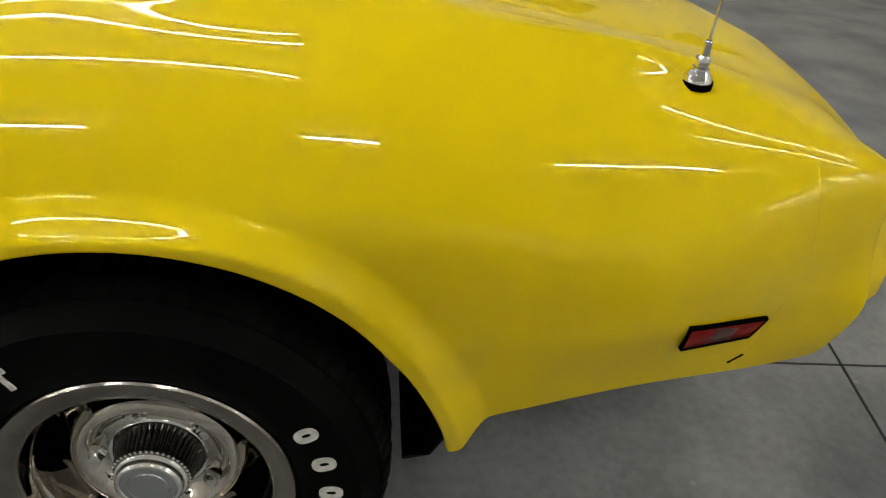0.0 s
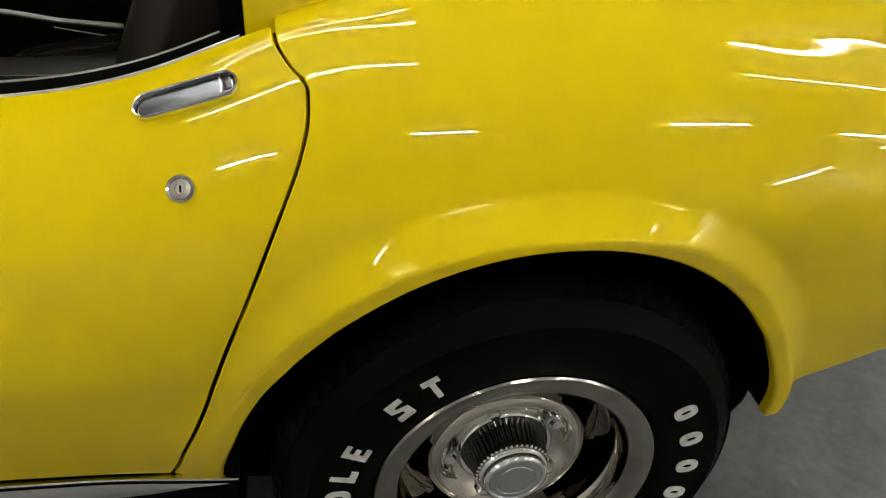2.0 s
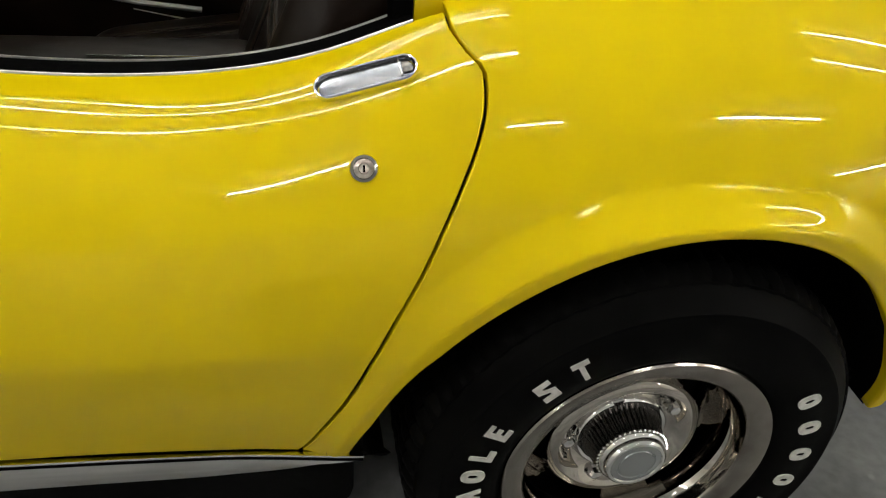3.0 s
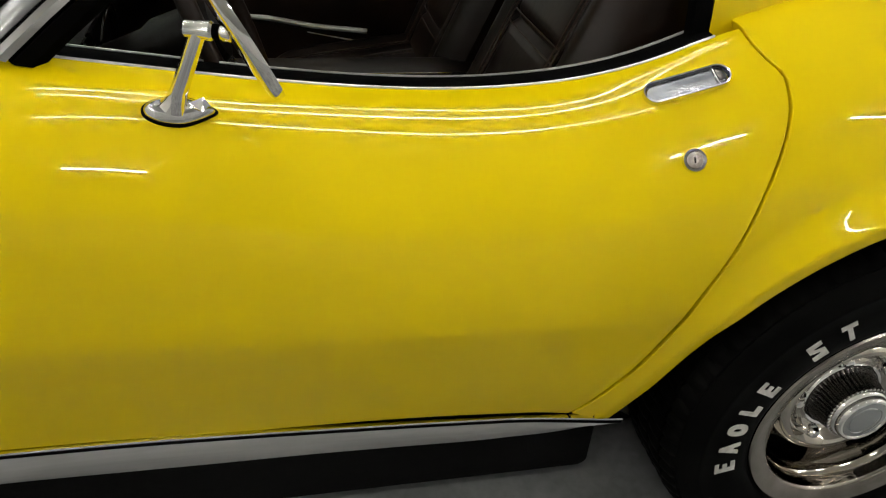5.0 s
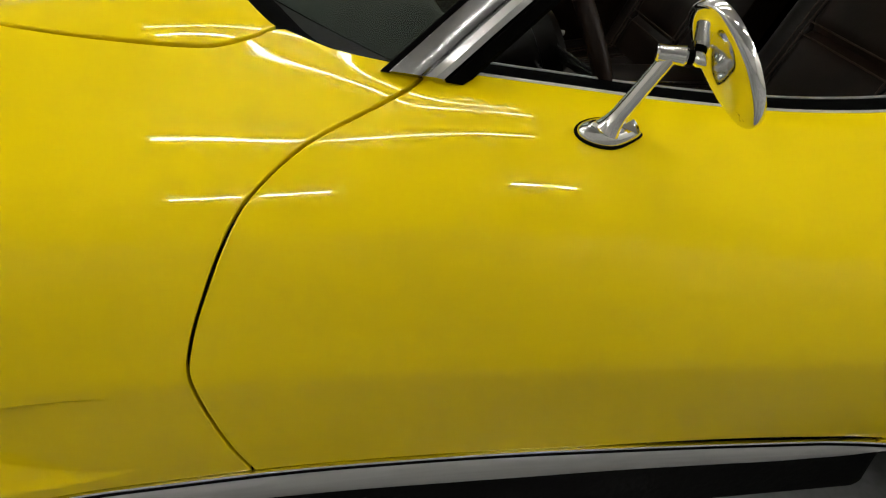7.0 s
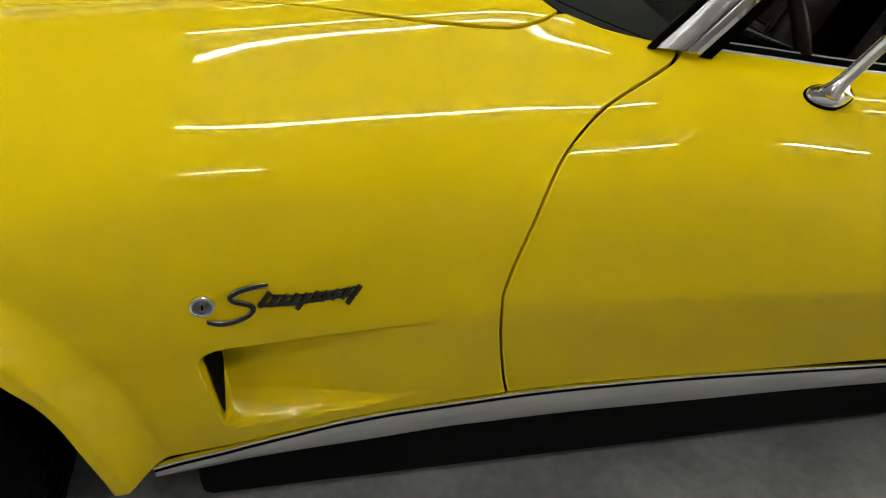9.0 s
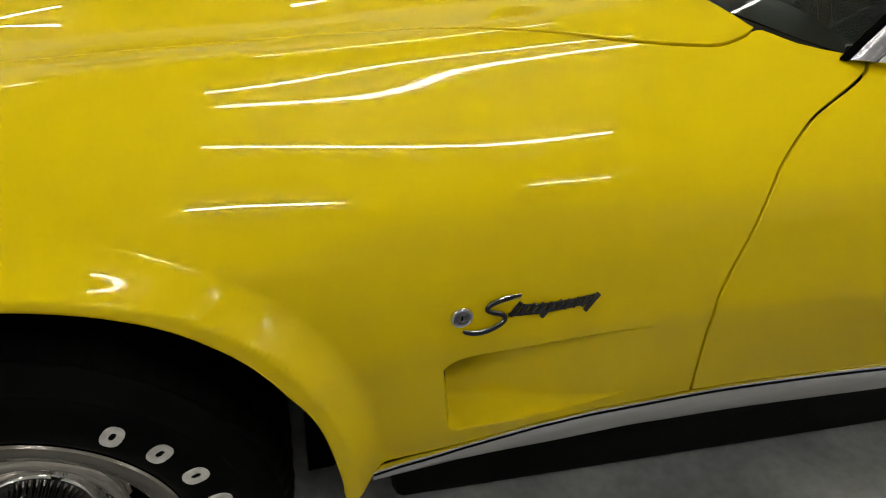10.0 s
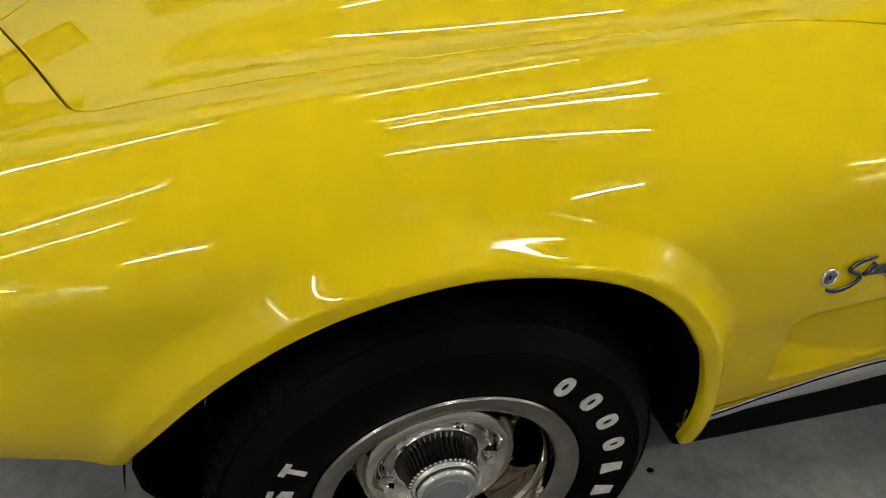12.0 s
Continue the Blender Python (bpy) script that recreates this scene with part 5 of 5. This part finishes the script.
# panels out of view, added to close the roof and keep light off the cabin
for sgn in (-1, 1):
    part("unseen_roof_panel", sweep([[(x, sgn * y, z) for y, z in ((0.065, 1.180), (0.065, 1.194), (0.25, 1.192), (0.40, 1.178), (0.466, 1.150), (0.462, 1.140), (0.39, 1.164), (0.25, 1.178))] for x in np.linspace(-0.855, -0.425, 9)]), YELLOW, car, "removable yellow roof panel, added out of view to darken the cabin")


def hoop(x0, x1, z_off, w_off):
    st = []
    for k in range(33):
        a = math.pi * k / 32
        c, s = math.cos(a), math.sin(a)
        w = (0.565 - w_off) * (1 if c >= 0 else -1) * abs(c) ** 0.45
        z = 0.90 + (0.305 - z_off) * abs(s) ** 0.75
        st.append((w, z))
    return st


_o, _i = hoop(0, 0, 0, 0), hoop(0, 0, 0.035, 0.05)
part("roof_hoop", sweep([[(-0.335, wo, zo), (-0.42 + 0.085 * (1 - (zo - 0.90) / 0.305), wo, zo), (-0.41 + 0.085 * (1 - (zi - 0.90) / 0.27), wi, zi), (-0.10, wi, zi), (-0.06, wo * 0.99, zo)] for (wo, zo), (wi, zi) in zip(_o, _i)]), YELLOW, car)


def buttress(sgn):
    st = []
    for k in range(17):
        t = k / 16
        x = -0.33 + 0.62 * t
        top = 1.20 - 0.30 * t ** 0.9
        base_z = 0.90 - 0.03 * t
        wo, wt = 0.600 - 0.07 * t, 0.50 - 0.06 * t
        hgt = max(top - base_z, 0.004)
        st.append([(x, sgn * w, z) for w, z in ((wo, base_z - 0.03), (wo - 0.012, base_z + hgt * 0.25), (wo - 0.04, base_z + hgt * 0.7), (wt - 0.01, base_z + hgt * 0.97), (wt - 0.05, base_z + hgt), (wt - 0.10, base_z + hgt * 0.85), (wt - 0.12, base_z - 0.03))])
    part("roof_buttress", sweep(st), YELLOW, car)


buttress(-1)
buttress(1)
rw = part("rear_window", box(0.006, 0.80, 0.25, (-0.09, 0, 1.03), 0.002, turn=(0, 8, 0)), GLASS, car, "upright tinted rear window")
rw.visible_shadow = False
part("pillar_seal", sweep([[(-0.338 + dx, -(w + dw), z) for dx, dw in ((0.006, 0.004), (-0.018, 0.002), (-0.022, -0.014), (0.0, -0.03), (0.006, -0.02))] for w, z in ((0.598, 0.885), (0.592, 0.93), (0.575, 1.0), (0.53, 1.08), (0.48, 1.14))]), BLACK_TRIM, car, "black rubber pillar seal")
part("rear_bulkhead", box(0.04, 1.10, 0.62, (-0.22, 0, 0.60), 0.01), CARPET, car)
part("cabin_floor", box(1.35, 1.25, 0.03, (-0.95, 0, 0.335), 0.005), CARPET, car)
part("firewall", box(0.04, 1.16, 0.52, (-1.62, 0, 0.58), 0.01), BLACK_UNDER, car)
console = part("console", box(1.2, 0.20, 0.30, (-0.95, 0, 0.50), 0.03, 3), LEATHER, car, "brown centre console")
part("bright_trim", box(0.34, 0.012, 0.008, (-0.70, -0.085, 0.655), 0.002), CHROME, console)
part("bright_trim", box(0.34, 0.006, 0.006, (-0.68, -0.05, 0.655), 0.002), CHROME, console)


def dashboard():
    e = new("dashboard")
    e.parent = car
    st = []
    for y in np.linspace(-0.555, 0.555, 25):
        hood_up = 0.02 * math.exp(-((y + 0.34) / 0.17) ** 2)
        st.append([(x, y, z) for x, z in ((-1.44, 0.855), (-1.32, 0.866 + hood_up), (-1.21, 0.862 + hood_up), (-1.18, 0.842 + hood_up), (-1.22, 0.80), (-1.24, 0.64), (-1.46, 0.60))])
    part("pad", sweep(st), DASH, e, "padded dark dashboard")
    for y in (-0.42, -0.26):
        dial = lathe([(0.062, 0.0), (0.062, 0.012), (0.056, 0.014), (0.052, 0.006), (0.0, 0.006)], 40)
        dial.transform(pose(-1.208, y, 0.79, 0, 0, 90) @ Matrix.Rotation(radians(8), 4, "X"))
        part("dial", dial, DASH, e)
        ring = lathe([(0.060, 0.010), (0.064, 0.012), (0.064, 0.015), (0.060, 0.0155)], 40)
        ring.transform(pose(-1.208, y, 0.79, 0, 0, 90) @ Matrix.Rotation(radians(8), 4, "X"))
        part("dial_rim", ring, CHROME, e)
    tagged(e, "dark padded dashboard with two round dials")


dashboard()


def steering_wheel():
    e = new("steering_wheel")
    e.parent = car
    e.matrix_local = Matrix.Translation((-1.0, -0.35, 0.845)) @ Matrix.Rotation(radians(69), 4, "Y")
    rim = [(0.185 * math.cos(a), 0.185 * math.sin(a), 0) for a in (2 * math.pi * k / 60 for k in range(61))]
    part("rim", tube_along(rim, 0.0135, 12, cap=False), LEATHER, e, "brown leather steering wheel rim")
    for a in (20, 160, 270):
        c, s = math.cos(radians(a)), math.sin(radians(a))
        part("spoke", tube_along([(0.04 * c, 0.04 * s, -0.025), (0.12 * c, 0.12 * s, -0.012), (0.18 * c, 0.18 * s, 0)], [0.016, 0.013, 0.010], 10, flat=0.3), PILLAR, e)
    part("hub", disc([(0.0, -0.05), (0.05, -0.05), (0.052, -0.02), (0.045, -0.010), (0.0, -0.006)], 36), DASH, e)
    part("column", tube_along([(0, 0, -0.03), (0, 0, -0.10), (0, 0, -0.12), (0, 0, -0.28)], [0.046, 0.046, 0.038, 0.036], 24), DASH, e, "dark steering column")
    part("stalk", tube_along([(0.0, -0.03, -0.06), (0.02, -0.12, -0.05), (0.02, -0.155, -0.045)], [0.004, 0.004, 0.006], 8), CHROME, e)
    return tagged(e, "three-spoke steering wheel with leather rim")


steering_wheel()


def seat(y0):
    e = new("bucket_seat")
    e.parent = car
    e.location = (0, y0, 0)

    def pad(name, cx, cz, length, thick, half, tilt, lanes, across=()):
        """A cushion with stitched lanes; length runs along its own axis, leaning by tilt."""
        m = Matrix.Translation((cx, 0, cz)) @ Matrix.Rotation(radians(tilt), 4, "Y")
        bm = bmesh.new()
        nu, nv = 36, 44
        rows = []
        for i in range(nu + 1):
            s = i / nu
            row = []
            for j in range(nv + 1):
                q = -1 + 2 * j / nv
                rise = thick * (1 - abs(q) ** 4 * 0.7) * (1 - (2 * s - 1) ** 8 * 0.7)
                rise += 0.030 * smooth_step((abs(q) - 0.58) / 0.22) * (1 - abs(q) ** 6)
                for lane in lanes:
                    rise -= 0.010 * math.exp(-((q - lane) / 0.022) ** 2)
                for lane in across:
                    rise -= 0.012 * math.exp(-((s - lane) / 0.014) ** 2) * (1 - float(smooth_step((abs(q) - 0.55) / 0.1)))
                width = half * (1 - 0.22 * max(0, s - 0.62) ** 1.2 - 0.10 * max(0, 0.2 - s))
                row.append(bm.verts.new((length * (s - 0.5), q * width, float(rise))))
            rows.append(row)
        for a, b in zip(rows, rows[1:]):
            for j in range(nv):
                bm.faces.new((a[j], a[j + 1], b[j + 1], b[j]))
        edge = rows[0] + [r[-1] for r in rows[1:]] + rows[-1][-2::-1] + [r[0] for r in rows[-2:0:-1]]
        low = [bm.verts.new((v.co.x, v.co.y * 0.97, -thick * 0.8)) for v in edge]
        for k in range(len(edge)):
            bm.faces.new((edge[k], low[k], low[(k + 1) % len(low)], edge[(k + 1) % len(edge)]))
        bm.faces.new(low)
        bmesh.ops.recalc_face_normals(bm, faces=bm.faces[:])
        bm.transform(m)
        p = part(name, bm, LEATHER, e)
        for lane in lanes:
            for d in (-0.035, 0.035):
                pts = [m @ Vector((length * (s - 0.5), (lane + d) * half * (1 - 0.22 * max(0, s - 0.62) ** 1.2), thick * 0.97 + 0.002 + 0.03 * float(smooth_step((abs(lane + d) - 0.58) / 0.22)) * (1 - abs(lane + d) ** 6))) for s in np.linspace(0.08, 0.92, 16)]
                part("piping", tube_along(pts, 0.0016, 6), PIPING, p)
        for lane in across:
            for d in (-0.02, 0.02):
                pts = [m @ Vector((length * (lane + d - 0.5), q * half, thick * (1 - abs(q) ** 4 * 0.7) + 0.002)) for q in np.linspace(-0.56, 0.56, 12)]
                part("piping", tube_along(pts, 0.0016, 6), PIPING, p)
        return p

    pad("seat_cushion", -0.72, 0.50, 0.50, 0.075, 0.23, -8, (-0.5, -0.17, 0.17, 0.5))
    pad("backrest", -0.455, 0.755, 0.60, 0.070, 0.225, -66, (-0.56, 0.56), (0.30, 0.58, 0.84))
    return tagged(e, "dark brown leather bucket seat with stitched lanes")


seat(-0.33)
seat(0.262)
part("belt", tube_along([(-0.40, -0.50, 0.94), (-0.46, -0.46, 0.86), (-0.55, -0.40, 0.70), (-0.62, -0.30, 0.58)], 0.022, 8, flat=0.12), BLACK_TRIM, car, "black seat belt")

# a bit of dark grit on the floor beside the front wheel
_g = bmesh.new()
bmesh.ops.create_icosphere(_g, subdivisions=2, radius=0.006)
for _v in _g.verts:
    _v.co = Vector((_v.co.x * 1.3, _v.co.y, max(_v.co.z, -0.003) * 0.6)) * (1 + 0.15 * math.sin(900 * _v.co.x + 500 * _v.co.y))
grit = part("stone_chip", _g, BLACK_TRIM)
grit.location = (-1.974, -0.645, 0.0017)
tagged(grit, "small dark stone chip lying on the concrete", "stone chip")
